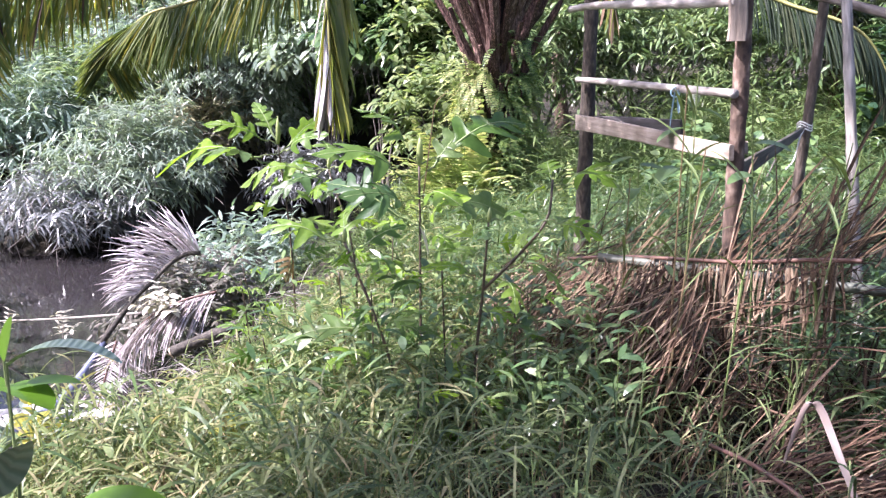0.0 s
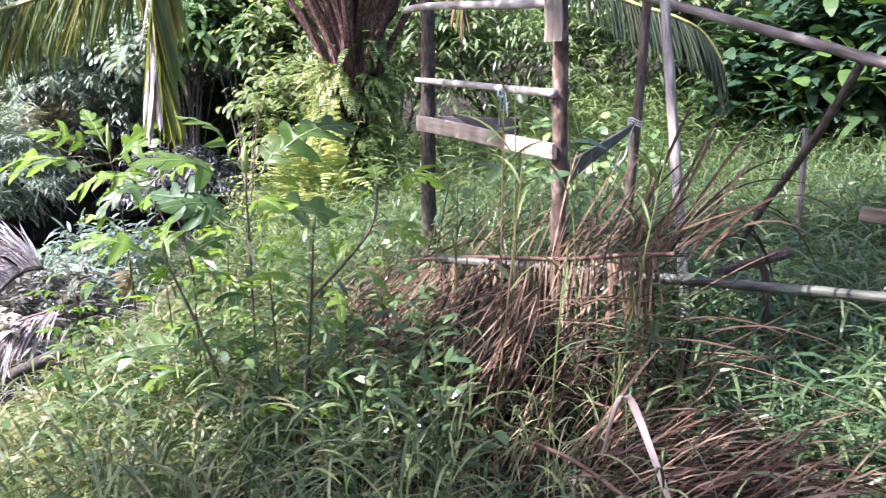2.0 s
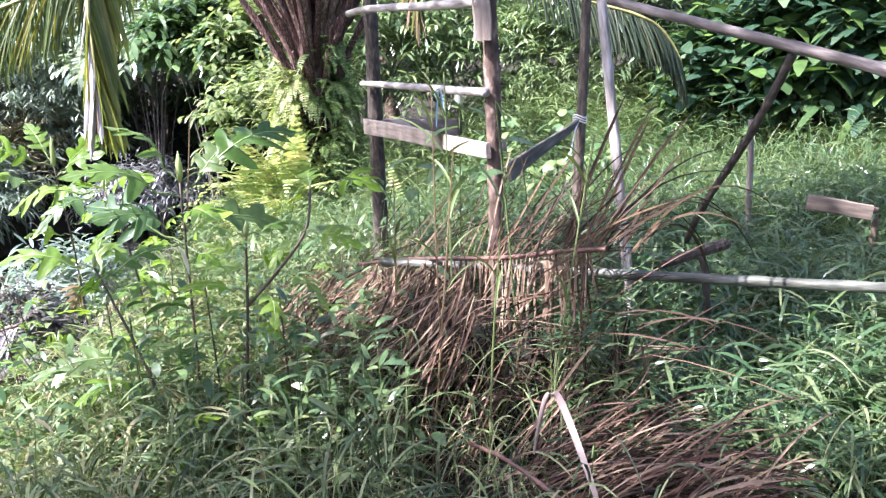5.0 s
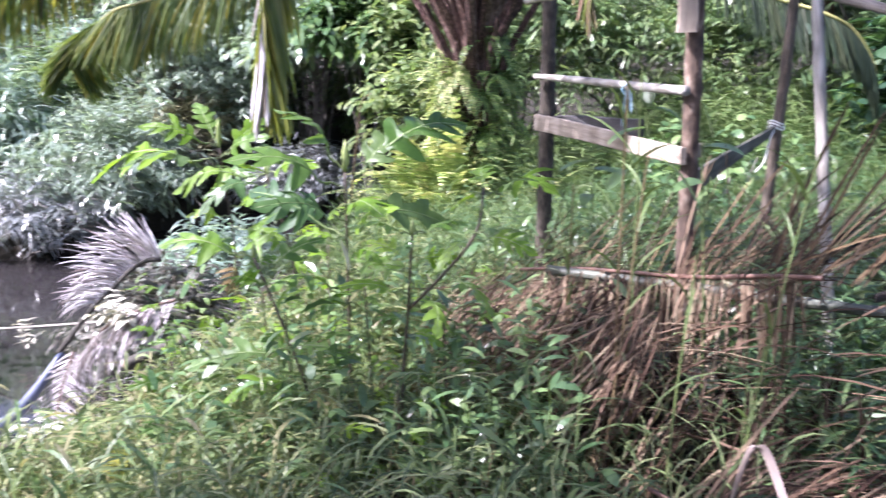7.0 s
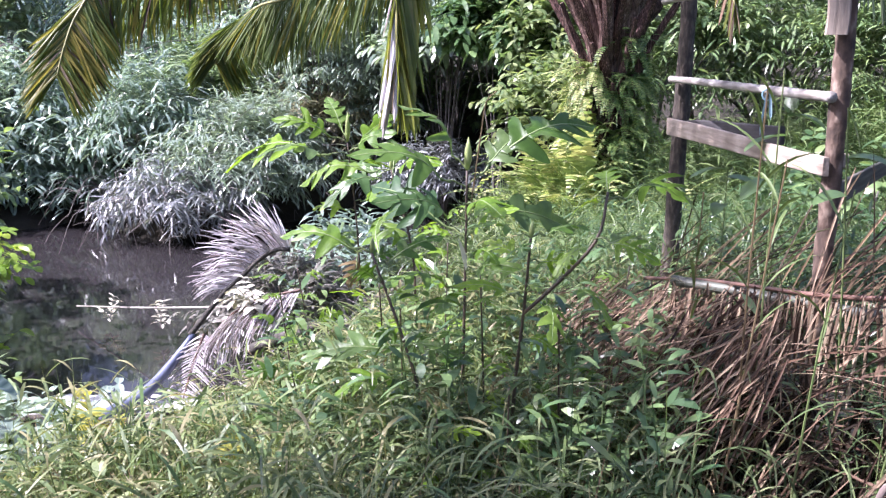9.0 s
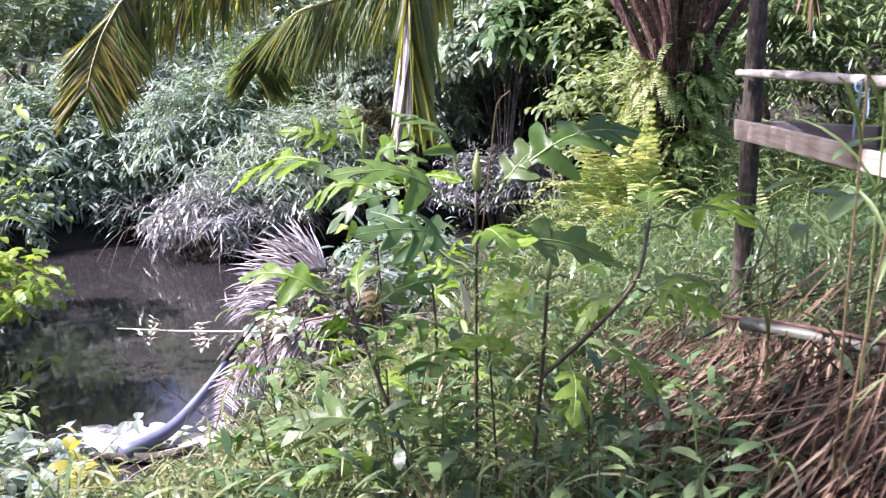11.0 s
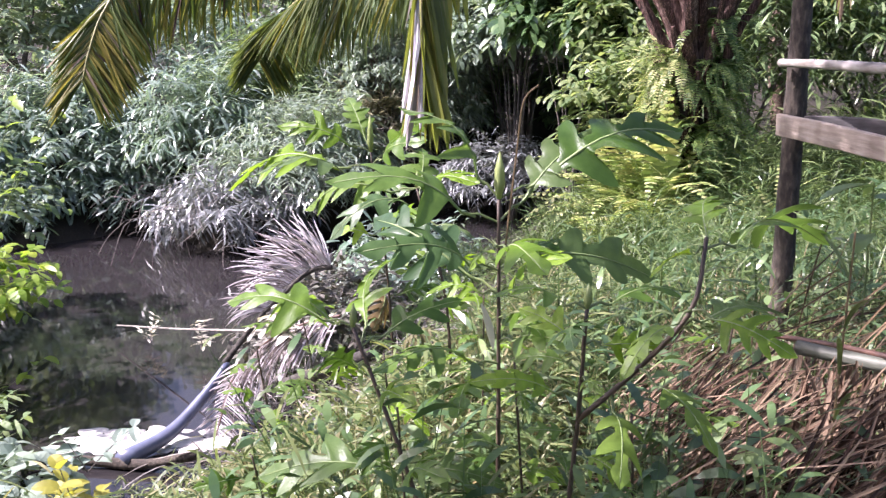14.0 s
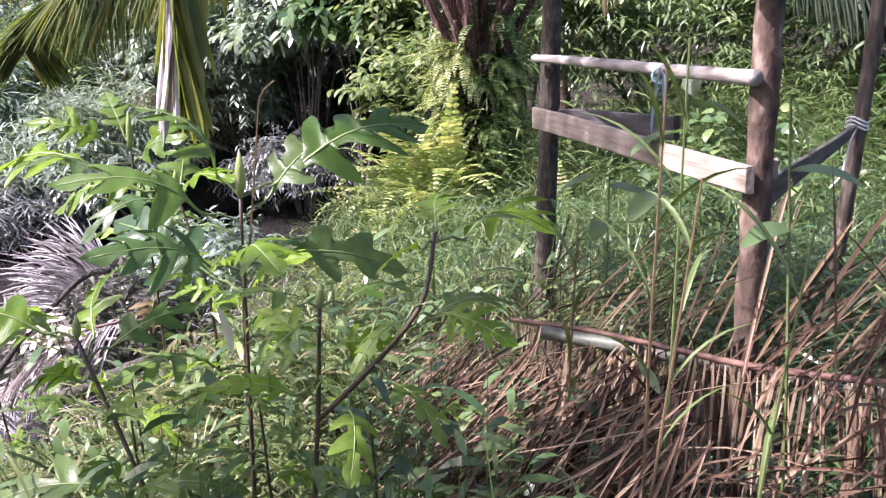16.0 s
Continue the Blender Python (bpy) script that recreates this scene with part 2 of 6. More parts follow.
M["bamboo"] = wood_mat("bamboo_weathered", (0.0351, 0.0376, 0.0281), (0.101, 0.11, 0.0842), (0.195, 0.21, 0.168), 14.0, (3.9, 4, 0.624), 0.6, 0.5)
M["board"] = wood_mat("sawn_board", (0.247, 0.197, 0.159), (0.354, 0.294, 0.241), (0.428, 0.372, 0.323), 9.0, (7.41, 0.702, 8.67), 0.75, 0.4)
M["board_mid"] = wood_mat("plank_weathered", (0.09, 0.07, 0.053), (0.17, 0.135, 0.105), (0.24, 0.195, 0.155), 7.0, (9, 0.8, 9), 0.75, 0.3)
M["plank_grey"] = wood_mat("plank_grey", (0.067, 0.0634, 0.0517), (0.141, 0.135, 0.11), (0.209, 0.198, 0.164), 7.0, (5.95, 0.747, 5.38), 0.85, 0.4)
M["board_grey"] = wood_mat("old_board", (0.024, 0.0225, 0.0224), (0.06, 0.0547, 0.056), (0.112, 0.101, 0.104), 7.0, (6.4, 0.75, 6.4), 0.85, 0.4)
M["palm_bark"] = wood_mat("palm_leaf_base", (0.013, 0.00625, 0.005), (0.0715, 0.0325, 0.0263), (0.39, 0.237, 0.2), 12.0, (7.8, 7.5, 0.75), 0.75, 1.0)
M["palm_stalk"] = wood_mat("palm_stalk", (0.039, 0.02, 0.0175), (0.182, 0.11, 0.0938), (0.572, 0.425, 0.375), 7.0, (9.1, 8.75, 0.625), 0.55, 0.9)
M["palm_core"] = wood_mat("palm_trunk_fibre", (0.012, 0.009, 0.007), (0.035, 0.025, 0.02), (0.07, 0.05, 0.04), 20.0, (4, 4, 2), 0.95, 0.9)
M["blue"] = plain_mat("blue_grey_pipe", (0.065, 0.075, 0.125), (0.14, 0.155, 0.22), 0.35, 6.0)
M["leaf_rib"] = plain_mat("leaf_midrib", (0.13, 0.19, 0.06), (0.21, 0.27, 0.10), 0.5)
M["cord"] = plain_mat("cord_pale", (0.5, 0.5, 0.46), (0.7, 0.7, 0.66), 0.8)
M["blue_cord"] = plain_mat("cord_blue", (0.187, 0.344, 0.426), (0.383, 0.508, 0.558), 0.6)
M["pith"] = plain_mat("cut_wood", (0.45, 0.33, 0.22), (0.62, 0.50, 0.36), 0.8, 40.0)
# whitish paint for the sky's glare on the water, not a real deposit
M["silt"] = plain_mat("water_glare_pale", (0.336, 0.316, 0.296), (0.6, 0.577, 0.554), 0.5, 30.0)
M["log"] = wood_mat("log_bark", (0.022, 0.019, 0.016), (0.06, 0.053, 0.045), (0.12, 0.11, 0.095), 8.0, (5, 5, 5), 0.9, 0.7)


def soil():
    m, nt, bsdf, _ = start("soil_litter")
    a = noise_of(nt, 3.0, 6.0)
    b = noise_of(nt, 45.0, 4.0)
    col = ramp(nt, a, [(0.3, (0.012, 0.01, 0.007)), (0.55, (0.022, 0.019, 0.012)), (0.75, (0.045, 0.034, 0.022))])
    col = mixed(nt, col, ramp(nt, b, [(0.4, (0.5, 0.5, 0.5)), (0.7, (1.6, 1.4, 1.1))]), 0.8, "MULTIPLY")
    nt.links.new(col, bsdf.inputs["Base Color"])
    bsdf.inputs["Roughness"].default_value = 0.95
    bump(nt, bsdf, b, 1.0, 0.03)
    return m


def stream():
    m, nt, bsdf, _ = start("stream_water")
    bsdf.inputs["Base Color"].default_value = (0.02, 0.018, 0.019, 1)
    bsdf.inputs["Roughness"].default_value = 0.04
    bsdf.inputs["IOR"].default_value = 1.33
    bump(nt, bsdf, noise_of(nt, 3.5, 3.0), 0.06, 0.02)
    return m



def ribbed():
    """Pale leaf with raised side veins."""
    m, nt, bsdf, _ = start("ribbed_leaf")
    tc = nt.nodes.new("ShaderNodeTexCoord")
    w = nt.nodes.new("ShaderNodeTexWave")
    w.inputs["Scale"].default_value, w.inputs["Distortion"].default_value = 22.0, 1.5
    nt.links.new(tc.outputs["Object"], w.inputs[0])
    nt.links.new(ramp(nt, w.outputs["Fac"], [(0.2, (0.12, 0.18, 0.11)), (0.8, (0.21, 0.27, 0.18))]), bsdf.inputs["Base Color"])
    bsdf.inputs["Roughness"].default_value = 0.4
    bump(nt, bsdf, w.outputs["Fac"], 0.5, 0.004)
    return m


M["soil"], M["water"], M["ribbed_leaf"] = soil(), stream(), ribbed()


# ---- builders ----
rng = np.random.RandomState(11)


def unit(a):
    return a / np.maximum(np.linalg.norm(a, axis=-1, keepdims=True), 1e-9)


def mesh_of(name, V, F, mat, smooth=False):
    """A mesh from arrays of places and of four-cornered faces."""
    V, F = np.asarray(V, np.float32), np.asarray(F, np.int32)
    me = bpy.data.meshes.new(name)
    me.vertices.add(len(V))
    me.vertices.foreach_set("co", V.ravel())
    me.loops.add(F.size)
    me.loops.foreach_set("vertex_index", F.ravel())
    me.polygons.add(len(F))
    me.polygons.foreach_set("loop_start", np.arange(0, F.size, F.shape[1], dtype=np.int32))
    me.polygons.foreach_set("use_smooth", np.full(len(F), smooth))
    me.update(calc_edges=True)
    me.materials.append(mat)
    return me


def joined(pieces):
    V, F, n = [], [], 0
    for v, f in pieces:
        V.append(v)
        F.append(f + n)
        n += len(v)
    return np.concatenate(V), np.concatenate(F)


SHAPES = {
    "blade": lambda t: np.clip(0.55 + 1.6 * t, 0, 1) * np.clip((1.02 - t) * 2.2, 0.02, 1),
    "lance": lambda t: np.clip(np.sin(np.pi * np.clip(0.04 + t * 0.95, 0, 1)) ** 0.7, 0.03, 1),
    "oval": lambda t: np.clip(np.sin(np.pi * np.clip(0.03 + t ** 0.8 * 0.96, 0, 1)) ** 0.55, 0.03, 1),
    "finger": lambda t: np.clip(1.25 - 0.55 * t, 0, 1.2) * np.sqrt(np.clip((1.0 - t) * 3.0, 0.004, 1)),
    "strap": lambda t: np.clip((1.02 - t) * 5, 0.05, 1) * np.clip(0.4 + 5 * t, 0, 1),
}


def ribbons(base, aim, length, width, droop, segs=4, shape="blade", fold=0.0, twist=0.5, rs=None, broad=None):
    """Many blades or leaves at once: each grows from its base towards aim and droops; fold makes a keel."""
    rs = rs or rng
    base, n = np.atleast_2d(np.asarray(base, float)), len(np.atleast_2d(base))
    ones = np.ones(n)
    length, width, droop = length * ones, width * ones, droop * ones
    d = unit(np.atleast_2d(np.asarray(aim, float)) * ones[:, None])
    flat = np.stack([d[:, 1], -d[:, 0], 0 * ones], 1) if broad is None else np.atleast_2d(np.asarray(broad, float)) * ones[:, None]
    flat = flat + rs.normal(0, 0.08, (n, 3))
    turn = rs.normal(0, 1, n) * twist
    t = np.linspace(0, 1, segs + 1)
    w = SHAPES[shape](t)
    p, rows = base.copy(), []
    for i in range(segs + 1):
        s = unit(flat - (flat * d).sum(1, keepdims=True) * d)
        up = np.cross(s, d)
        a = turn[:, None] * (0.6 + 0.4 * t[i])
        s2 = s * np.cos(a) + up * np.sin(a)
        half = s2 * (width * w[i] / 2)[:, None]
        if fold:
            k = np.cross(s2, d) * (width * w[i] * fold)[:, None]
            rows.append(np.stack([p - half + k, p, p + half + k], 1))
        else:
            rows.append(np.stack([p - half, p + half], 1))
        d = unit(d + np.stack([0 * ones, 0 * ones, -droop / segs], 1))
        p = p + d * (length / segs)[:, None]
    c = 3 if fold else 2
    V = np.stack(rows, 1).reshape(-1, 3)
    k = (segs + 1) * c
    one = [[i * c + j, i * c + j + 1, (i + 1) * c + j + 1, (i + 1) * c + j] for i in range(segs) for j in range(c - 1)]
    F = (np.array(one)[None] + (np.arange(n) * k)[:, None, None]).reshape(-1, 4)
    return V, F


def tube(points, radii, sides=8, rough=0.0, rs=None):
    """A rod along points; rough makes its skin uneven."""
    rs = rs or rng
    P = np.asarray(points, float)
    radii = np.asarray(radii, float) * np.ones(len(P))
    T = unit(np.gradient(P, axis=0))
    ref = np.array([0, 0, 1.0]) if abs(T[0][2]) < 0.85 else np.array([1.0, 0, 0])
    a = np.linspace(0, 2 * np.pi, sides, endpoint=False)
    rows = []
    for p, d, r in zip(P, T, radii):
        s = unit(np.cross(d, ref))
        u = np.cross(s, d)
        rr = r * (1 + rs.normal(0, rough, sides)) if rough else r * np.ones(sides)
        rows.append(p + (np.cos(a) * rr)[:, None] * s + (np.sin(a) * rr)[:, None] * u)
    rows = [np.repeat(P[:1], sides, 0), *rows, np.repeat(P[-1:], sides, 0)]
    V = np.concatenate(rows)
    F = [[i * sides + j, i * sides + (j + 1) % sides, (i + 1) * sides + (j + 1) % sides, (i + 1) * sides + j]
         for i in range(len(rows) - 1) for j in range(sides)]
    return V, np.array(F)


def curve(points, n=16):
    """A smooth line through points (Catmull-Rom), n steps in all."""
    P = np.asarray(points, float)
    P = np.concatenate([[2 * P[0] - P[1]], P, [2 * P[-1] - P[-2]]])
    out = []
    for u in np.linspace(0, len(P) - 3 - 1e-6, n):
        i, f = int(u), u - int(u)
        a, b, c, d = P[i:i + 4]
        out.append(0.5 * (2 * b + (c - a) * f + (2 * a - 5 * b + 4 * c - d) * f * f + (3 * b - a - 3 * c + d) * f ** 3))
    return np.array(out)


def thing(name, at, label, category, group="", kind=""):
    ob = new(name)
    ob.empty_display_size = 0.05
    ob.location = at
    return tagged(ob, label, category, group, kind)


def part(name, shape, mat, parent, label="", smooth=False):
    """One mesh, given in world places, under a thing or a part of a thing."""
    V, F = shape
    at = np.array(parent.location)
    top = parent.parent
    while top:
        at, top = at + np.array(top.location), top.parent
    ob = new(name, mesh_of(name, np.asarray(V) - at, F, mat, smooth))
    ob.parent = parent
    return tagged(ob, label)


def lone(name, shape, mat, label, category="", kind="", group="", smooth=False):
    ob = new(name, mesh_of(name, *shape, mat, smooth))
    return tagged(ob, label, category, group, kind)


# ---- the lie of the land ----
WATER_Z = -1.33
POOL = np.array([(-4.579, 5.444), (-3.989, 5.597), (-3.517, 5.951), (-3.246, 6.482), (-3.399, 7.662), (-3.694, 9.314), (-3.576, 11.674), (-3.163, 14.506), (-2.986, 16.984), (-3.104, 22.294), (-4.992, 22.294), (-4.992, 18.164), (-4.461, 15.568), (-5.818, 12.618), (-6.998, 11.025), (-8.06, 12.736), (-8.768, 12.854), (-9.063, 12.028), (-9.653, 11.202), (-11.246, 10.258), (-8.532, 8.842), (-6.29, 7.662), (-5.228, 6.718)])


def shore(x, y):
    """Distance to the water's edge, negative over the water."""
    x, y = np.asarray(x, float), np.asarray(y, float)
    best, inside = np.full(x.shape, 1e9), np.zeros(x.shape, bool)
    for (ax, ay), (bx, by) in zip(POOL, np.roll(POOL, -1, 0)):
        ex, ey = bx - ax, by - ay
        f = np.clip(((x - ax) * ex + (y - ay) * ey) / (ex * ex + ey * ey), 0, 1)
        best = np.minimum(best, np.hypot(x - ax - f * ex, y - ay - f * ey))
        with np.errstate(divide="ignore", invalid="ignore"):
            inside ^= ((ay > y) != (by > y)) & (x < ex * (y - ay) / (ey if ey else 1e-9) + ax)
    return np.where(inside, -best, best)


def smooth01(v):
    v = np.clip(v, 0, 1)
    return v * v * (3 - 2 * v)


def land(x, y):
    x, y = np.asarray(x, float), np.asarray(y, float)
    d = shore(x, y)
    inland = 0.14 - 0.50 * smooth01((y - 5.0) / 4.5) * smooth01((3.5 - x) / 4.0)
    inland = inland + 0.06 * np.sin(x * 1.7 + y * 0.9) * np.sin(y * 1.3 - x * 0.6)
    far = 0.10 * np.clip(np.hypot(x, y - 3) - 11.5, 0, 25)
    inland = inland - (0.21 * np.clip(-x - 1.0, 0, 3.6) + 0.28 * smooth01((-x - 1.0) / 1.6)) * smooth01((8.5 - y) / 2.5)
    bank = smooth01(d / (2.6 + 1.2 * smooth01((8.8 - y) / 1.8))) ** 0.8
    return np.where(d < 0, WATER_Z - 0.05 + np.maximum(d, -1.2) * 0.5, (WATER_Z - 0.05) + (inland - WATER_Z + 0.05) * bank) + np.where(d > 0, far, 0)


def grid_axis(lo, hi, fine_lo, fine_hi, step):
    mid = np.arange(fine_lo, fine_hi + 1e-6, step)
    k = np.linspace(0, 1, 26)[1:] ** 2
    return np.concatenate([(fine_lo + (lo - fine_lo) * k)[::-1], mid, fine_hi + (hi - fine_hi) * k])


gx, gy = grid_axis(-160, 160, -10, 7, 0.125), grid_axis(-160, 160, -2, 20, 0.125)
GX, GY = np.meshgrid(gx, gy)
GZ = np.minimum(land(GX, GY), 3.0) + rng.normal(0, 0.012, GX.shape)
_i = np.arange(GX.size).reshape(GX.shape)
lone("ground", (np.stack([GX, GY, GZ], -1).reshape(-1, 3),
                np.stack([_i[:-1, :-1], _i[:-1, 1:], _i[1:, 1:], _i[1:, :-1]], -1).reshape(-1, 4)), M["soil"],
     "dark damp soil and leaf litter sloping to a stream", "ground", "structure", smooth=True)
_wx, _wy = np.meshgrid(np.linspace(-13, -1.5, 56), np.linspace(4.6, 23.5, 90))
_i = np.arange(_wx.size).reshape(_wx.shape)
lone("water", (np.stack([_wx, _wy, np.full(_wx.shape, WATER_Z)], -1).reshape(-1, 3),
               np.stack([_i[:-1, :-1], _i[:-1, 1:], _i[1:, 1:], _i[1:, :-1]], -1).reshape(-1, 4)), M["water"],
     "still dark brown stream water between overgrown banks", "water", "structure", smooth=True)


def ground_z(x, y):
    return float(land(np.array([x]), np.array([y]))[0])


# ---- the fence of poles and boards ----
def along(ob, a, b, axis):
    """Turns a part's own axis along a to b, so that its grain runs lengthwise."""
    a = Vector(a) - ob.parent.location
    way = Vector(b) - ob.parent.location - a
    m = Matrix.Translation(a) @ way.to_track_quat(axis, "X").to_matrix().to_4x4()
    ob.data.transform(m.inverted())
    ob.matrix_basis = m
    return ob


def pole(parent, name, a, b, r0, r1, mat, label="", knots=0, bend=0.01, sides=10, rough=0.05):
    a, b = np.array(a, float), np.array(b, float)
    n = 44
    f = np.linspace(0, 1, n)[:, None]
    side = unit(np.cross(b - a, [0.3, 0.2, 1.0]))
    wob = bend * (np.sin(f * np.pi * 1.3) + 0.5 * np.sin(f * 7.0))
    P = a + (b - a) * f + side * wob
    r = r0 + (r1 - r0) * f[:, 0]
    if knots:
        r = r * (1 + 0.10 * (np.abs((f[:, 0] * knots) % 1 - 0.5) > 0.45))
    return along(part(name, tube(P, r, sides, rough), mat, parent, label, True), a, b, "Z")


def board(parent, name, a, b, height, thick, mat, label="", lean=(0, 0, 1), nick=0.0, taper=(1.0, 1.0)):
    """A sawn board from a to b along its middle, with eased edges and a little bow."""
    a, b, up = np.array(a, float), np.array(b, float), unit(np.array(lean, float))
    d = unit(b - a)
    up = unit(up - (up @ d) * d)
    s = np.cross(d, up)
    n, rows = 9, []
    e = min(thick, height) * 0.18
    h, t = height / 2, thick / 2
    ring = [(-h, -t + e), (-h + e, -t), (h - e, -t), (h, -t + e), (h, t - e), (h - e, t), (-h + e, t), (-h, t - e)]
    for i in range(n):
        f = i / (n - 1)
        c = a + (b - a) * f + up * 0.004 * math.sin(f * 5) + s * 0.004 * math.sin(f * 3.4)
        k = (1 - nick * abs(math.sin(f * 9 + 1))) * (taper[0] + (taper[1] - taper[0]) * f)
        rows.append(np.array([c + up * u * k + s * v for u, v in ring]))
    rows = [np.repeat(rows[0].mean(0)[None], 8, 0), *rows, np.repeat(rows[-1].mean(0)[None], 8, 0)]
    V = np.concatenate(rows)
    F = np.array([[i * 8 + j, i * 8 + (j + 1) % 8, (i + 1) * 8 + (j + 1) % 8, (i + 1) * 8 + j] for i in range(n + 1) for j in range(8)])
    return along(part(name, (V, F), mat, parent, label), a, b, "Y")


fence = thing("pole_fence", (0.651, 3.189, 0), "rough fence of bark posts, peeled poles and a sawn board", "fence")
pole(fence, "post", (0.70, 3.245, -0.25), (0.68, 3.215, 1.82), 0.028, 0.026, M["bark"], "brown bark post", 8, 0.009, 14, 0.07)
pole(fence, "post", (0.245, 4.78, -0.25), (0.258, 4.8, 1.922), 0.042, 0.034, M["bark_dark"], "dark bark post", 0, 0.012, 12, 0.06)
pole(fence, "post", (1.240, 3.26, -0.2), (1.252, 4.03, 1.69), 0.022, 0.021, M["pole_silver"], "grey weathered bamboo post", 6, 0.006, 10, 0.012)
pole(fence, "post", (1.177, 4.446, -0.2), (1.265, 4.367, 1.767), 0.026, 0.022, M["post_brown"], "thin brown leaning pole", 5, 0.008, 10, 0.02)
pole(fence, "rail", (0.200, 4.75, 1.316), (0.655, 3.172, 1.340), 0.0145, 0.0155, M["pole_pale"], "pale peeled rail pole", 5, 0.008, 10, 0.012)
pole(fence, "rail", (0.155, 4.72, 1.660), (0.640, 3.172, 1.640), 0.016, 0.018, M["pole_pale"], "pale peeled top pole", 4, 0.020, 10, 0.012)
pole(fence, "rail", (0.99, 4.446, 1.768), (2.3, 3.02, 1.258), 0.018, 0.025, M["pole_grey"], "long grey-brown sloping pole", 6, 0.006, 10, 0.012)
pole(fence, "brace", (1.69, 4.36, 0.30), (1.855, 3.52, 1.405), 0.015, 0.018, M["bark_dark"], "dark crooked brace", 0, 0.03, 9, 0.08)
pole(fence, "rail", (0.257, 3.601, 0.668), (2.05, 2.77, 0.664), 0.0175, 0.019, M["bamboo"], "greenish grey bamboo rail lying low", 7, 0.016, 12, 0.03)
board(fence, "board", (0.200, 4.735, 1.103), (0.660, 3.172, 1.145), 0.066, 0.018, M["board"], "fresh sawn pink-brown board", (0, 0, 1), 0.03, (1.2, 0.84))
board(fence, "board", (0.262, 4.84, 1.088), (0.632, 4.1, 1.140), 0.072, 0.02, M["board_grey"], "old dark grey board")
board(fence, "board", (0.818, 3.876, 0.955), (1.215, 4.367, 1.105), 0.070, 0.016, M["plank_grey"], "grey plank tied aslant", taper=(1.2, 0.4))
board(fence, "cleat", (0.655, 3.180, 1.51), (0.653, 3.178, 1.71), 0.060, 0.02, M["board"], "short sawn cleat nailed on", (1, 0, 0))
board(fence, "cleat", (0.695, 3.275, 1.148), (0.735, 3.280, 1.150), 0.045, 0.018, M["board"], "board end past the post")
for k in range(3):
    part("cord", tube(curve([(1.23 + 0.033 * math.cos(a), 4.40 + 0.033 * math.sin(a), 1.105 + 0.012 * k + 0.01 * math.sin(2 * a)) for a in np.linspace(0, 6.4, 9)], 18), 0.0038, 5), M["cord"], fence, "pale cord")
part("cord", tube(curve([(1.22, 4.367, 1.107), (1.189, 4.318, 1.066), (1.158, 4.269, 0.975), (1.117, 4.24, 0.935)], 10), 0.0035, 5), M["cord"], fence, "pale cord end")
part("blue_cord", tube(curve([(0.523 + 0.018 * math.cos(a), 3.58, 1.320 + 0.018 * math.sin(a)) for a in np.linspace(0, 6.4, 9)], 16), 0.003, 5), M["blue_cord"], fence, "pale blue cord")
part("blue_cord", ribbons([(0.522, 3.56, 1.336), (0.527, 3.56, 1.330)], [(-0.12, -0.02, -1), (0.10, -0.05, -1)], [0.15, 0.09], [0.013, 0.010], 0.25, 7, "strap", 0.3), M["blue_cord"], fence, "ragged ends of the pale blue cord")


side_rail = thing("plank_stand", (2.42, 4.4, 0.0), "low weathered plank on stakes in the grass", "fence")
board(side_rail, "plank", (2.39, 4.47, 0.632), (2.675, 4.36, 0.583), 0.075, 0.025, M["board_mid"], "weathered sawn plank")
pole(side_rail, "stake", (2.21, 4.75, 0.0), (2.203, 4.75, 1.03), 0.017, 0.016, M["pole_grey"], "", 0, 0.006)
pole(side_rail, "stake", (2.705, 4.395, 0.0), (2.695, 4.385, 0.60), 0.022, 0.02, M["bark"], "", 0, 0.006)
stub = thing("cut_branch", (1.39, 3.21, 0.5), "dark cut branch lying on the bamboo rail", "branch")
part("wood", tube(curve([(1.27, 3.20, 0.690), (1.39, 3.21, 0.722), (1.52, 3.22, 0.752)], 8), [0.015, 0.017, 0.018, 0.019, 0.02, 0.021, 0.021, 0.02], 9, 0.06), M["bark_dark"], stub)
part("fork", tube(curve([(1.40, 3.21, 0.722), (1.43, 3.20, 0.68), (1.44, 3.19, 0.50)], 8), 0.013, 8, 0.06), M["bark_dark"], stub, "dark prong that props the branch", True)
part("cut_face", tube([(1.52, 3.22, 0.752), (1.527, 3.221, 0.754)], 0.016, 9), M["post_brown"], stub, "cut end")


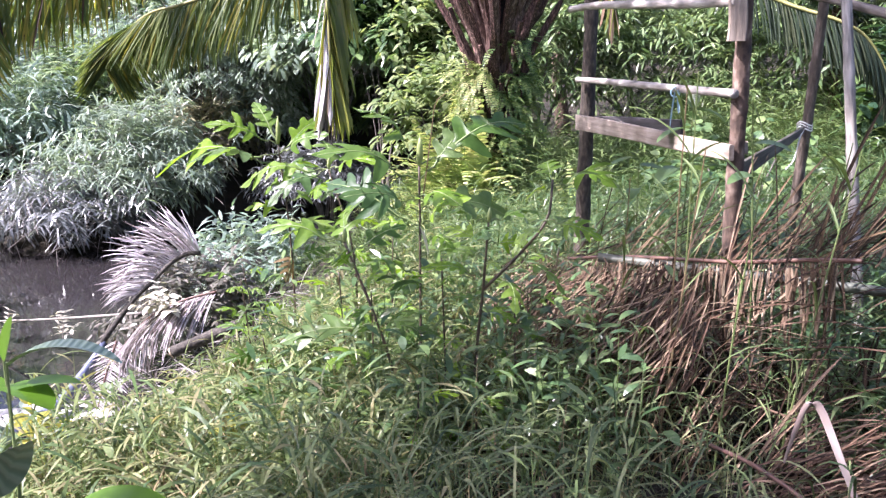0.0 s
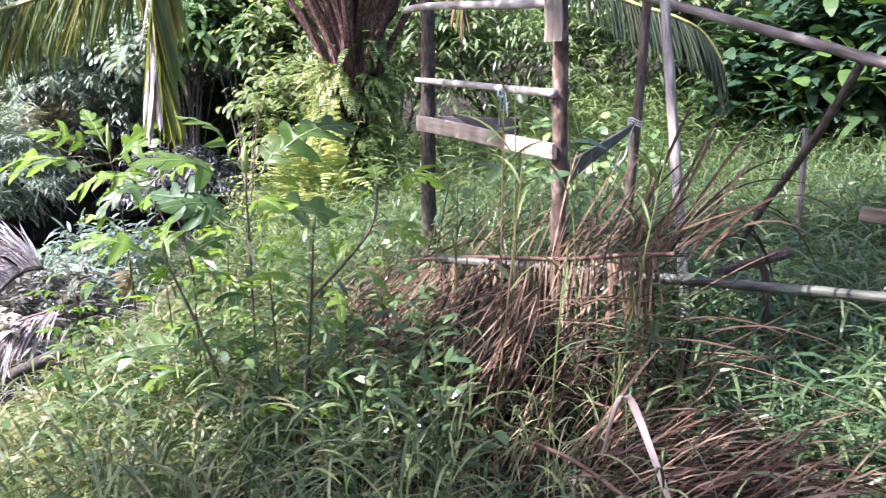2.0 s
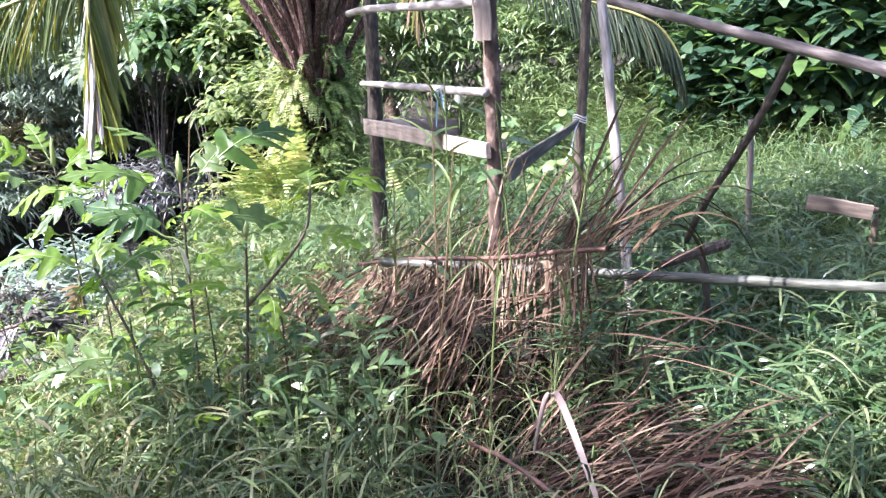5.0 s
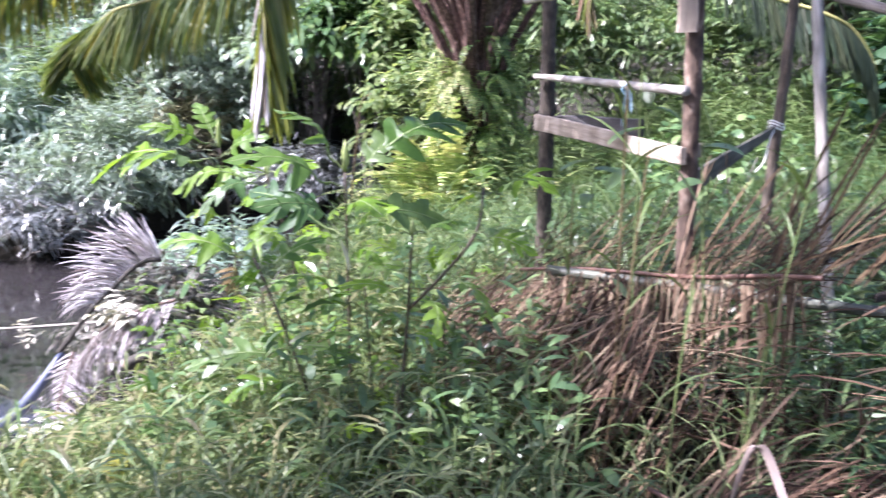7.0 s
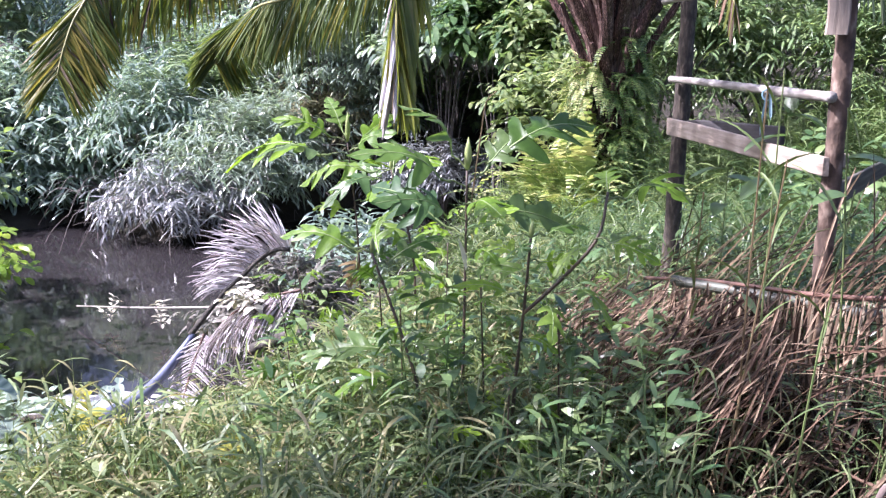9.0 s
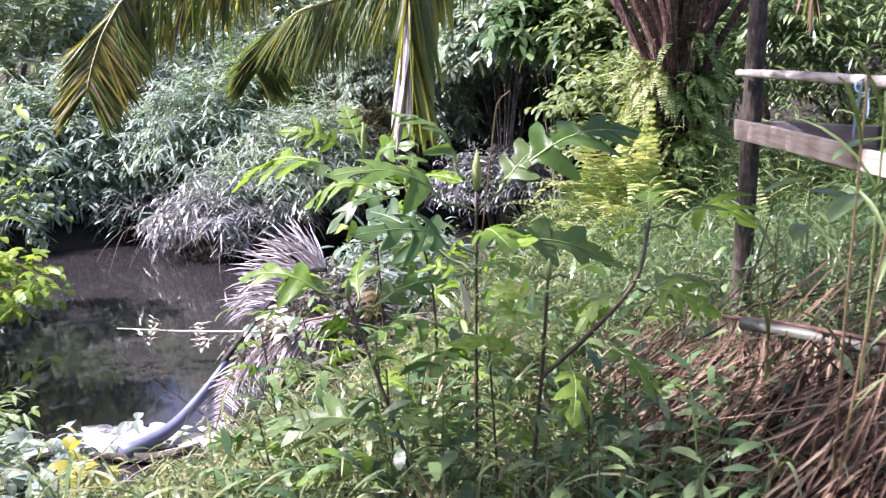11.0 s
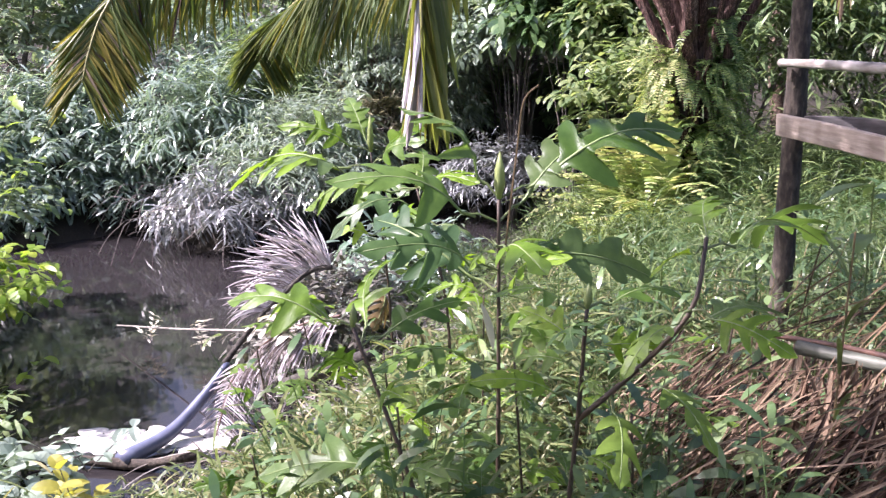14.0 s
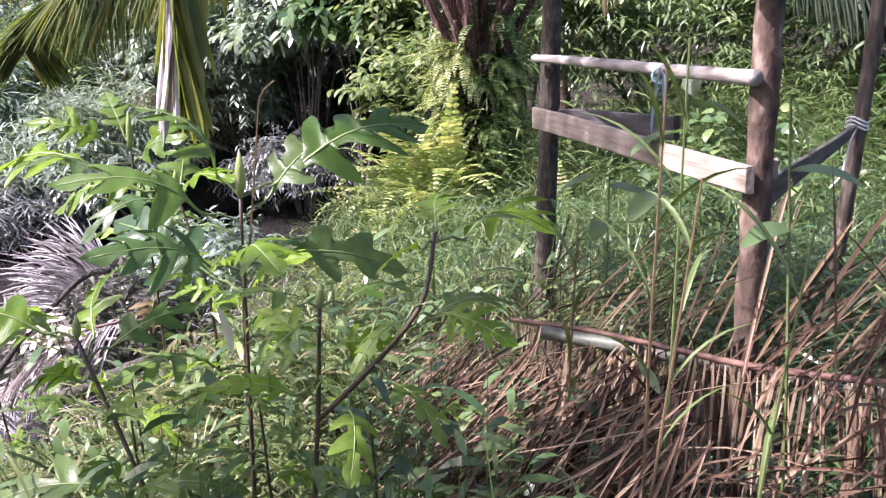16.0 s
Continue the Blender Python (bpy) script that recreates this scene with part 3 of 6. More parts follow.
# ---- palm fronds ----
def frond(parent, name, line, n, leaf_len, leaf_w, aim_of, mats, r0=0.022, r1=0.006, droop=0.8, label="", start_at=0.1, shape="strap", rachis="rachis_green", segs=6, fold=0.25, rs=None, keep=lambda f, s: True):
    """A feather leaf: the midrib, and leaflets of their own on both sides. aim_of(f, side, along, across, up) gives their way."""
    rs = rs or np.random.RandomState(5)
    P = curve(line, 40)
    rib = part(name, tube(P, np.linspace(r0, r1, 40), 7), M[rachis], parent, label, True)
    T = unit(np.gradient(P, axis=0))
    for k in range(n):
        f = start_at + (1 - start_at) * (k + rs.uniform(-0.3, 0.3)) / n
        f = min(max(f, 0), 0.995)
        i = f * 39
        p = P[int(i)] + (P[min(int(i) + 1, 39)] - P[int(i)]) * (i - int(i))
        d = T[int(i)]
        across = unit(np.cross(d, [0, 0, 1.0]) + 1e-6)
        up = np.cross(across, d)
        for side in (-1, 1):
            if not keep(f, side):
                continue
            aim = np.array(aim_of(f, side, d, across, up)) + rs.normal(0, 0.10, 3)
            taper = 0.55 + 0.45 * math.sin(math.pi * min(1, 0.2 + 0.75 * f))
            L = leaf_len * taper * rs.uniform(0.8, 1.15)
            mat = mats[int(rs.choice(len(mats)))]
            part("leaflet", ribbons(p, aim, L, leaf_w * rs.uniform(0.75, 1.2), droop * rs.uniform(0.5, 1.6), segs, shape, fold, 0.4, rs, broad=d), M[mat], rib)
    return rib


def feather(spread, sink):
    """Leaflets that stand out sideways, lean towards the tip and hang by sink."""
    return lambda f, s, d, a, u: d * (0.35 + 0.9 * f) + a * s * spread + np.array([0, 0, -sink])


palm = thing("oil_palm", (-0.47, 9.9, ground_z(-0.47, 9.9)), "oil palm with shaggy reddish-brown leaf bases and ferns on its trunk", "palm tree")
pz = ground_z(-0.47, 9.9)
zz = np.linspace(pz - 0.2, 3.1, 26)
part("trunk", tube([(-0.47, 9.95, z) for z in zz], 0.15 + 0.02 * np.sin(zz * 9), 18, 0.07), M["palm_core"], palm, "dark fibrous trunk", True)
prs = np.random.RandomState(21)
for k in range(78):
    # old leaf bases in a spiral, the upper ones longer and spreading
    a = k * 2.399
    z = pz + 0.15 + k * 0.0325
    up = smooth01((z - 0.25) / 0.9)
    c, s = math.cos(a), math.sin(a)
    cx, cy = -0.47, 9.95
    L = 0.25 + 0.85 * up
    out0, lean = 0.13, 0.08 + 0.48 * up * up + prs.uniform(-0.04, 0.06)
    pts = [(cx + c * out0, cy + s * out0, z), (cx + c * (out0 + 0.06 + lean * 0.3), cy + s * (out0 + 0.06 + lean * 0.3), z + L * 0.4),
           (cx + c * (out0 + 0.07 + lean), cy + s * (out0 + 0.07 + lean), z + L)]
    if s > 0.75 and up < 0.3:
        continue
    P = curve(pts, 9)
    w = np.linspace(0.052, 0.020 + 0.014 * up, 9) * prs.uniform(0.55, 1.3)
    V, F = tube(P, w, 9, 0.22, prs)
    part("leaf_base", (V, F), M["palm_bark"], palm, "", False)

for k, (a, L, w) in enumerate([(-1.57, 1.5, 0.07), (-1.05, 1.6, 0.075), (-0.45, 1.7, 0.075), (-2.1, 1.5, 0.075), (-2.65, 1.6, 0.08), (-3.2, 1.5, 0.07), (0.1, 1.6, 0.07), (-1.8, 1.7, 0.06), (-0.75, 1.8, 0.06), (-2.4, 1.8, 0.06)]):
    # living leaf stalks that flare out of the trunk's head
    c, s, z = math.cos(a), math.sin(a), 0.85 + 0.12 * (k % 4)
    P = curve([(-0.47 + c * 0.10, 9.95 + s * 0.10, z), (-0.47 + c * 0.19, 9.95 + s * 0.19, z + L * 0.35), (-0.47 + c * 0.74, 9.95 + s * 0.74, z + L)], 12)
    part("leaf_stalk", tube(P, np.linspace(w * 0.85, w * 0.55, 12), 10, 0.06, prs), M["palm_stalk"], palm, "stout reddish-grey leaf stalk", True)
CROWN = np.array((-0.41, 9.9, 3.0))
# a frond whose yellowing tip hangs over the pool
LATERAL = np.array([0.88, 0.42, 0.0])


def drooping(f, s, d, a, u):
    """Upper leaflets hang like a curtain; towards the tip they stand off on both sides."""
    tip = smooth01((f - 0.50) / 0.22)
    off = 0.62 * (1.25 - 0.45 * f)
    return d * (0.30 + 0.30 * tip) + LATERAL * s * (0.2 + off * tip) + np.array([0, 0, -0.92 + 0.62 * tip])


frond(palm, "frond", [CROWN, (-1.7, 9.2, 3.4), (-3.454, 8.89, 2.823), (-4.021, 8.134, 2.231), (-4.70, 7.756, 2.004), (-4.88, 7.529, 1.70), (-4.94, 7.378, 1.40), (-4.96, 7.277, 1.16)], 360, 0.66, 0.019,
      drooping, ["palm_leaf"] * 12 + ["palm_dry"], 0.024, 0.004, 0.25, "green frond with a yellowing drooping tip", 0.15, fold=0.15, rs=np.random.RandomState(1))
frond(palm, "frond", [CROWN, (-1.3, 9.2, 2.9), (-2.4, 8.6, 2.2), (-3.3, 8.6, 1.88), (-3.75, 8.8, 1.80), (-4.1, 9.0, 1.64), (-4.35, 9.1, 1.42), (-4.45, 9.15, 1.24)], 340, 0.66, 0.018,
      drooping, ["palm_green"] * 3 + ["palm_leaf"], 0.024, 0.004, 0.25, "green arching frond", 0.12, fold=0.15, rs=np.random.RandomState(2))


# the frond that hangs straight down, half withered
def plumb(f, s, d, a, u):
    return d * 0.3 + np.array([0.15 * s * (0.3 + 0.7 * abs(math.sin(f * 91))), 0.05 * s, -1.0])


HANG = [CROWN, (-0.8, 8.2, 3.3), (-0.95, 6.2, 2.9), (-0.99, 4.95, 2.3), (-0.995, 4.45, 1.85), (-0.985, 4.35, 1.6), (-0.97, 4.3, 1.40)]
frond(palm, "frond", HANG, 150, 0.55, 0.032, plumb, ["palm_yellow"], 0.024, 0.005, 0.15, "half-withered frond hanging straight down", 0.3, fold=0.2, keep=lambda f, s: s > 0, rs=np.random.RandomState(3))
frond(palm, "frond_withered", HANG, 76, 0.52, 0.022, plumb, ["palm_grey", "palm_grey", "palm_leaf", "palm_dry"], 0.02, 0.004, 0.15, "whitish withered side of the hanging frond", 0.3, fold=0.2, rachis="rachis_dry", keep=lambda f, s: s < 0, rs=np.random.RandomState(13))
frond(palm, "frond", [CROWN, (0.2, 9.3, 2.8), (0.50, 8.6, 2.3), (0.62, 8.2, 1.75)], 46, 0.5, 0.03,
      lambda f, s, d, a, u: d * 0.3 + a * s * 0.3 + np.array([0, 0, -1.0]), ["palm_leaf", "palm_dry"], 0.028, 0.006, 0.7, "drooping half-dry frond", 0.3, rs=np.random.RandomState(4))
frond(palm, "frond", [CROWN, (1.0, 9.9, 2.7), (2.1, 9.3, 1.92), (2.7, 9.0, 1.66), (2.98, 9.0, 1.50), (3.16, 9.0, 1.24), (3.22, 9.0, 1.0)], 150, 0.50, 0.019,
      lambda f, s, d, a, u: d * 0.5 + a * s * 0.2 + np.array([0, 0, -0.8]), ["palm_dark"], 0.028, 0.006, 0.8, "dark green drooping frond", 0.25, rs=np.random.RandomState(6))


# ---- ferns ----
def fern_frond(root, aim, length, droop, rs, pairs=21):
    aim = unit(np.array(aim, float))
    p, d, P = np.array(root, float), aim, []
    for i in range(pairs + 1):
        P.append(p)
        d = unit(d + np.array([0, 0, -droop / pairs]))
        p = p + d * length / pairs
    P = np.array(P)
    T = unit(np.gradient(P, axis=0))
    across = unit(np.cross(T, [0, 0, 1.0]) + rs.normal(0, 0.05, 3))
    f = np.linspace(0, 1, pairs + 1)
    pl = length * 0.11 * np.clip(np.sin(np.pi * (0.12 + 0.86 * f)), 0.12, 1)
    pieces = [tube(P[::3], np.linspace(0.004, 0.0015, len(P[::3])), 4)]
    for s in (-1, 1):
        pieces.append(ribbons(P, T * 0.25 + across * s + rs.normal(0, 0.06, P.shape), pl, length / pairs * 0.62, 0.2, 3, "lance", 0.0, 0.15, rs, broad=T))
    return joined(pieces)


def fern(at, n, size, label, seed, up=0.7, group="ferns on the palm trunk", out=None, mat="fern"):
    rs = np.random.RandomState(seed)
    ob = thing("fern", at, label, "fern", group)
    for k in range(n):
        a = rs.uniform(0, 6.28) if out is None else out + rs.normal(0, 0.9)
        part("fern_frond", fern_frond(at, (math.cos(a), math.sin(a), up * rs.uniform(0.3, 2.6)), size * rs.uniform(0.6, 1.15), rs.uniform(0.8, 3.4), rs), M[mat], ob)
    return ob


fr = np.random.RandomState(8)
for k in range(80):
    a = -math.pi / 2 + (fr.uniform(-1.7, -0.35) if k % 2 else fr.uniform(0.25, 1.6))
    z = pz + 0.1 + (1.45 if k % 2 else 1.75) * fr.rand()
    r = 0.19 + 0.05 * fr.rand()
    fern((-0.47 + r * math.cos(a), 9.95 + r * math.sin(a), z), 6, 0.52, "sword fern growing out of the palm trunk", 100 + k, 0.55, out=a, mat="fern" if k % 2 else "fern_green")
for k, (x, y) in enumerate([(-1.16, 9.4), (-0.96, 9), (-0.66, 8.9), (-0.26, 9), (0.09, 9.2), (-1.31, 9.9), (0.39, 8.6), (-1.11, 8.6), (-1.01, 9.6), (-0.81, 9.3), (-1.31, 9.2), (-0.51, 9.3)]):
    fern((x, y, ground_z(x, y)), 11, 0.75, "yellow-green fern at the palm's foot, brightened in colour as if sunlit", 160 + k, 1.3, "ferns at the palm's foot")


for k, (x, y) in enumerate([(-1.08, 9.6), (-0.98, 9.45), (-0.88, 9.62), (-0.80, 9.42), (-0.72, 9.55), (-1.15, 9.75), (-0.93, 9.75), (-0.64, 9.4)]):
    fern((x, y, ground_z(x, y)), 13, 1.2, "tall yellow-green fern that arches beside the palm trunk, brightened as if sunlit", 180 + k, 2.4, "ferns at the palm's foot")


# ---- fallen fronds ----
dead = thing("dead_frond", (0.6, 3.2, 0.75), "withered brown palm frond draped over the bamboo rail", "palm frond")
LINE = [(0.150, 4.02, 0.560), (0.375, 3.62, 0.668), (0.672, 3.13, 0.772), (0.85, 2.88, 0.842), (0.955, 2.70, 0.885)]


def hanging(f, s, d, a, u):
    q = np.random.RandomState(int(f * 99999) + s + 5).normal(0, 1, 3)
    return np.array([-0.05 + 0.10 * q[0], -0.16 + 0.10 * q[1], -1.0])


def standing(f, s, d, a, u):
    q = np.random.RandomState(int(f * 77777) + 3).normal(0, 1, 3)
    return np.array([0.62 + 0.18 * q[0], 0.22 + 0.2 * q[1], 0.56 + 0.22 * q[2]])


frond(dead, "frond_front", LINE, 105, 0.30, 0.0105, hanging, ["comb_dry"], 0.0075, 0.0075, 0.2, "thin reddish-brown midrib with leaflets hanging down", 0.0, rachis="rachis_dry", keep=lambda f, s: (s > 0 or f < 0.35) and f < 0.9, rs=np.random.RandomState(31))
frond(dead, "frond_back", LINE, 110, 0.42, 0.0065, standing, ["standing_dry"], 0.006, 0.006, 0.3, "stiff leaflets that stand up from the midrib", 0.0, rachis="rachis_dry", keep=lambda f, s: s > 0, rs=np.random.RandomState(32))
trs = np.random.RandomState(33)
# the longest leaflets, which arch up and over to the far side
for k, (bx, by, bz, tx, ty, tz, sag) in enumerate([
        (1.03, 2.66, 0.88, 1.55, 3.0, 1.15, 1.5), (1.04, 2.64, 0.88, 1.36, 2.95, 0.95, 2.2), (0.99, 2.75, 0.87, 1.60, 3.2, 1.02, 1.8), (0.86, 2.9, 0.83, 1.12, 3.15, 1.32, 0.3), (1.0, 2.7, 0.87, 1.22, 2.85, 1.18, 0.7), (0.95, 2.8, 0.85, 1.30, 3.05, 1.26, 0.4),
        (0.90, 2.85, 0.84, 1.225, 3.10, 1.30, 0.0), (0.92, 2.83, 0.84, 1.20, 3.08, 1.24, 0.0), (0.88, 2.88, 0.84, 0.96, 3.00, 1.10, 0.0),
        (0.96, 2.80, 0.85, 1.47, 3.20, 1.22, 0.9), (0.94, 2.84, 0.85, 1.50, 3.15, 1.18, 1.2), (1.00, 2.72, 0.86, 1.42, 3.05, 1.10, 1.6),
        (0.98, 2.78, 0.86, 1.38, 3.10, 1.02, 2.0), (0.80, 2.95, 0.81, 1.15, 3.25, 1.16, 0.6), (0.72, 3.05, 0.79, 0.98, 3.25, 1.15, 0.5), (1.02, 2.68, 0.87, 1.45, 2.85, 1.05, 1.8)]):
    v = np.array([tx - bx, ty - by, tz - bz])
    part("leaflet", ribbons([(bx, by, bz)], [v + np.array([0, 0, 0.35 * sag * np.linalg.norm(v)])], np.linalg.norm(v) * (1 + 0.1 * sag), 0.011, sag, 9, "strap", 0.3, 0.2, trs), M["standing_dry"], dead)


def tangle(n, place, aim, length, width, droop, rs):
    """Loose dry leaflets caught together: bases, ways, lengths."""
    p, a = place(n), aim(n)
    return ribbons(p, a, rs.uniform(*length, n), rs.uniform(*width, n), rs.uniform(*droop, n), 5, "strap", 0.25, 0.5, rs)


def tip_place(n):
    x = trs.uniform(-0.04, 0.58, n)
    return np.stack([x, 3.9 - 1.25 * x + trs.uniform(-0.35, 0.05, n), 0.58 + 0.25 * x + trs.uniform(-0.30, 0.05, n)], 1)


def skirt_place(n):
    x = 0.2 + 0.85 * trs.rand(n) ** 1.8
    return np.stack([x, 3.45 - 0.85 * x + trs.uniform(-0.1, 0.1, n), 0.5 + 0.2 * x + trs.uniform(-0.38, 0.02, n)], 1)


down_left = lambda n: np.stack([trs.normal(-0.55, 0.2, n), trs.normal(-0.35, 0.25, n), trs.normal(-0.48, 0.2, n)], 1)


def aslant(n):
    s = trs.choice([-1, 1], n)
    return np.stack([0.7 * s + trs.normal(0, 0.2, n), np.full(n, -0.3), -0.10 + 0.45 * s + trs.normal(0, 0.25, n)], 1)


for k in range(190):
    part("leaflet", tangle(1, tip_place, down_left, (0.22, 0.42), (0.005, 0.009), (-0.4, 0.8), trs), M["palm_dry"], dead)
for k in range(50):
    part("leaflet", tangle(1, skirt_place, aslant, (0.3, 0.6), (0.006, 0.011), (0.0, 0.9), trs), M["palm_dry"], dead)
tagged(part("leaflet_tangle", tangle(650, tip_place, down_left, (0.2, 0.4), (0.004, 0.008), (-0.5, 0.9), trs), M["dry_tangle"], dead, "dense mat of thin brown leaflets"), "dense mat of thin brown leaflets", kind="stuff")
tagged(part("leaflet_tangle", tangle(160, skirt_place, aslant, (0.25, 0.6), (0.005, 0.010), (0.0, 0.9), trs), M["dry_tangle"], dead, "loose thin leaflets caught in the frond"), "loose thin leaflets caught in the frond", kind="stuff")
tagged(part("leaflet_tangle", tangle(60, lambda n: np.stack([trs.uniform(0.55, 0.98, n), trs.uniform(2.70, 2.95, n), trs.uniform(0.70, 0.86, n)], 1), lambda n: np.stack([trs.normal(0.35, 0.25, n), trs.normal(0.35, 0.25, n), trs.normal(0.45, 0.2, n)], 1), (0.2, 0.45), (0.004, 0.008), (0.3, 1.6), trs), M["dry_tangle"], dead, "thin leaflets standing off the midrib"), "thin leaflets standing off the midrib", kind="stuff")

tagged(part("leaflet_tangle", tangle(70, lambda n: np.stack([trs.uniform(0.24, 0.75, n), trs.uniform(-0.05, 0.02, n), trs.uniform(0.66, 0.74, n)], 1) + np.stack([np.zeros(n), 3.33 + np.zeros(n), np.zeros(n)], 1), lambda n: np.stack([trs.normal(-0.1, 0.35, n), trs.normal(-0.3, 0.2, n), trs.normal(-0.9, 0.2, n)], 1), (0.12, 0.30), (0.006, 0.012), (0.0, 0.8), trs), M["dry_tangle"], dead, "loose leaflets fallen over the rail"), "loose leaflets fallen over the rail", kind="stuff")

# extra near-black layer behind the comb, painting its gaps as deep shade
tagged(part("leaflet_tangle", tangle(420, lambda n: skirt_place(n) + np.array([0.0, 0.10, -0.06]), lambda n: np.stack([trs.normal(-0.15, 0.4, n), trs.normal(-0.1, 0.2, n), trs.normal(-0.9, 0.25, n)], 1), (0.2, 0.45), (0.008, 0.016), (0.0, 0.8), trs), M["gap_shade"], dead, "near-black leaflets that paint the shade beneath"), "near-black leaflets that paint the shade beneath", kind="stuff")

dead2 = thing("dead_frond", (0.8, 2.1, 0.2), "withered reddish-brown palm frond lying in the grass", "palm frond")
part("midrib", tube(curve([(0.50, 2.42, 0.42), (0.59, 2.25, 0.44), (0.70, 2.02, 0.43), (0.80, 1.80, 0.40)], 14), 0.006, 7), M["rachis_dry"], dead2, "thin dark reddish midrib", True)


def lying_place(n):
    f, g = trs.rand(n), trs.rand(n)
    return np.stack([0.54 + 0.26 * f + 0.36 * g, 2.40 - 0.58 * f + 0.12 * g, 0.36 + 0.06 * g + trs.uniform(-0.1, 0.06, n)], 1)


rising = lambda n: np.stack([np.full(n, 0.8), trs.normal(0.22, 0.28, n), trs.normal(0.55, 0.2, n)], 1)
for k in range(130):
    part("leaflet", tangle(1, lying_place, rising, (0.25, 0.46), (0.006, 0.011), (0.7, 1.7), trs), M["red_dry"], dead2)
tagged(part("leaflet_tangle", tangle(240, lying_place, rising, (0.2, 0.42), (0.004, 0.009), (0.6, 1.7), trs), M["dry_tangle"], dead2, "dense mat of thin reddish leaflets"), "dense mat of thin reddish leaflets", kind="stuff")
_c = curve([(0.655, 2.25, 0.46), (0.672, 2.22, 0.58), (0.690, 2.20, 0.645), (0.715, 2.19, 0.63), (0.745, 2.12, 0.54), (0.764, 2.0, 0.456), (0.775, 1.94, 0.39)], 20)
_w = 0.011 * np.clip(np.sin(np.linspace(0.35, 2.9, 20)), 0.15, 1)[:, None]
_s = np.array([0.80, -0.45, 0.30])
_k = np.arange(19)[:, None] * 3
part("curled_leaflet", (np.stack([_c - _s * _w, _c - np.array([0, 0.006, 0.004]), _c + _s * _w], 1).reshape(-1, 3),
                        np.concatenate([_k + [0, 1, 4, 3], _k + [1, 2, 5, 4]])), M["curl"], dead2, "pale curled leaflet", True)

fan = thing("dry_frond", (-2.986, 6.954, -0.624), "bleached grey-white dry palm frond fanned out on the bank", "palm frond")
frond(fan, "frond_top", [(-2.78, 7.12, -0.19), (-2.90, 7.10, -0.20), (-3.03, 7.05, -0.28), (-3.17, 7.0, -0.42), (-3.28, 6.95, -0.52)], 78, 0.50, 0.0105,
      lambda f, s, d, a, u: np.array([-0.30 - 0.62 * f, -0.05 + 0.12 * s, 0.84 - 0.66 * f]), ["palm_grey", "palm_grey", "palm_grey", "palm_grey", "litter_leaf"], 0.020, 0.016, 0.95, "dark flat curved midrib", 0.0, rachis="log", rs=np.random.RandomState(41))
part("stalk", tube(curve([(-3.28, 6.95, -0.52), (-3.42, 6.88, -0.70), (-3.54, 6.78, -0.88)], 8), np.linspace(0.018, 0.026, 8), 8, 0.05), M["log"], fan, "brown stalk of the dry frond", True)
frond(fan, "frond_tip", [(-3.38, 6.72, -0.84), (-3.42, 6.62, -1.02), (-3.45, 6.52, -1.22), (-3.46, 6.44, -1.36)], 46, 0.24, 0.0095,
      lambda f, s, d, a, u: np.array([0.85 * s, -0.2, -0.30]), ["palm_grey", "palm_grey", "litter_leaf"], 0.010, 0.004, 0.5, "herringbone tip hanging to the water", 0.0, rachis="rachis_dry", rs=np.random.RandomState(42))
frond(fan, "frond_under", [(-2.45, 6.55, -0.36), (-2.70, 6.50, -0.42), (-2.98, 6.48, -0.56), (-3.22, 6.45, -0.82)], 56, 0.46, 0.0095,
      lambda f, s, d, a, u: np.array([0.25 * s, -0.45, -0.35]) + d * 0.5, ["palm_grey", "litter_leaf", "litter_leaf"], 0.012, 0.006, 0.6, "grey-brown frond beneath", 0.0, rachis="rachis_dry", rs=np.random.RandomState(43))

drs = np.random.RandomState(44)
_x, _y = drs.uniform(-3.6, -1.8, 900), drs.uniform(5.8, 8.1, 900)
_ok = shore(_x, _y) > 0.02
_x, _y = _x[_ok], _y[_ok]
_n = len(_x)
lone("frond_litter", ribbons(np.stack([_x, _y, land(_x, _y) + drs.uniform(0.0, 0.16, _n)], 1), np.stack([drs.normal(-0.4, 0.6, _n), drs.normal(-0.3, 0.6, _n), drs.normal(0.1, 0.25, _n)], 1),
                             drs.uniform(0.2, 0.5, _n), drs.uniform(0.006, 0.014, _n), drs.uniform(0.2, 1.2, _n), 4, "strap", 0.25, 0.5, drs), M["litter"],
     "grey and brown rotting leaflets strewn on the bank", "leaf litter", "stuff")
log = thing("log", (-2.33, 6.05, -0.60), "grey log with a sawn end lying on the bank", "log")
part("wood", tube(curve([(-2.60, 6.0, -0.66), (-2.33, 6.05, -0.55), (-2.03, 6.1, -0.43)], 12), 0.042, 14, 0.06), M["log"], log, "", True)
part("cut_face", tube([(-2.605, 5.999, -0.662), (-2.612, 5.998, -0.665)], 0.037, 14), M["pith"], log, "pale sawn end")
lone("water_pipe", tube(curve([(-3.52, 6.79, -0.88), (-3.60, 6.58, -1.06), (-3.70, 6.27, -1.235), (-3.80, 5.86, -1.27)], 14), np.linspace(0.026, 0.065, 14), 10), M["blue"], "blue-grey pipe running down into the water", "pipe", smooth=True)
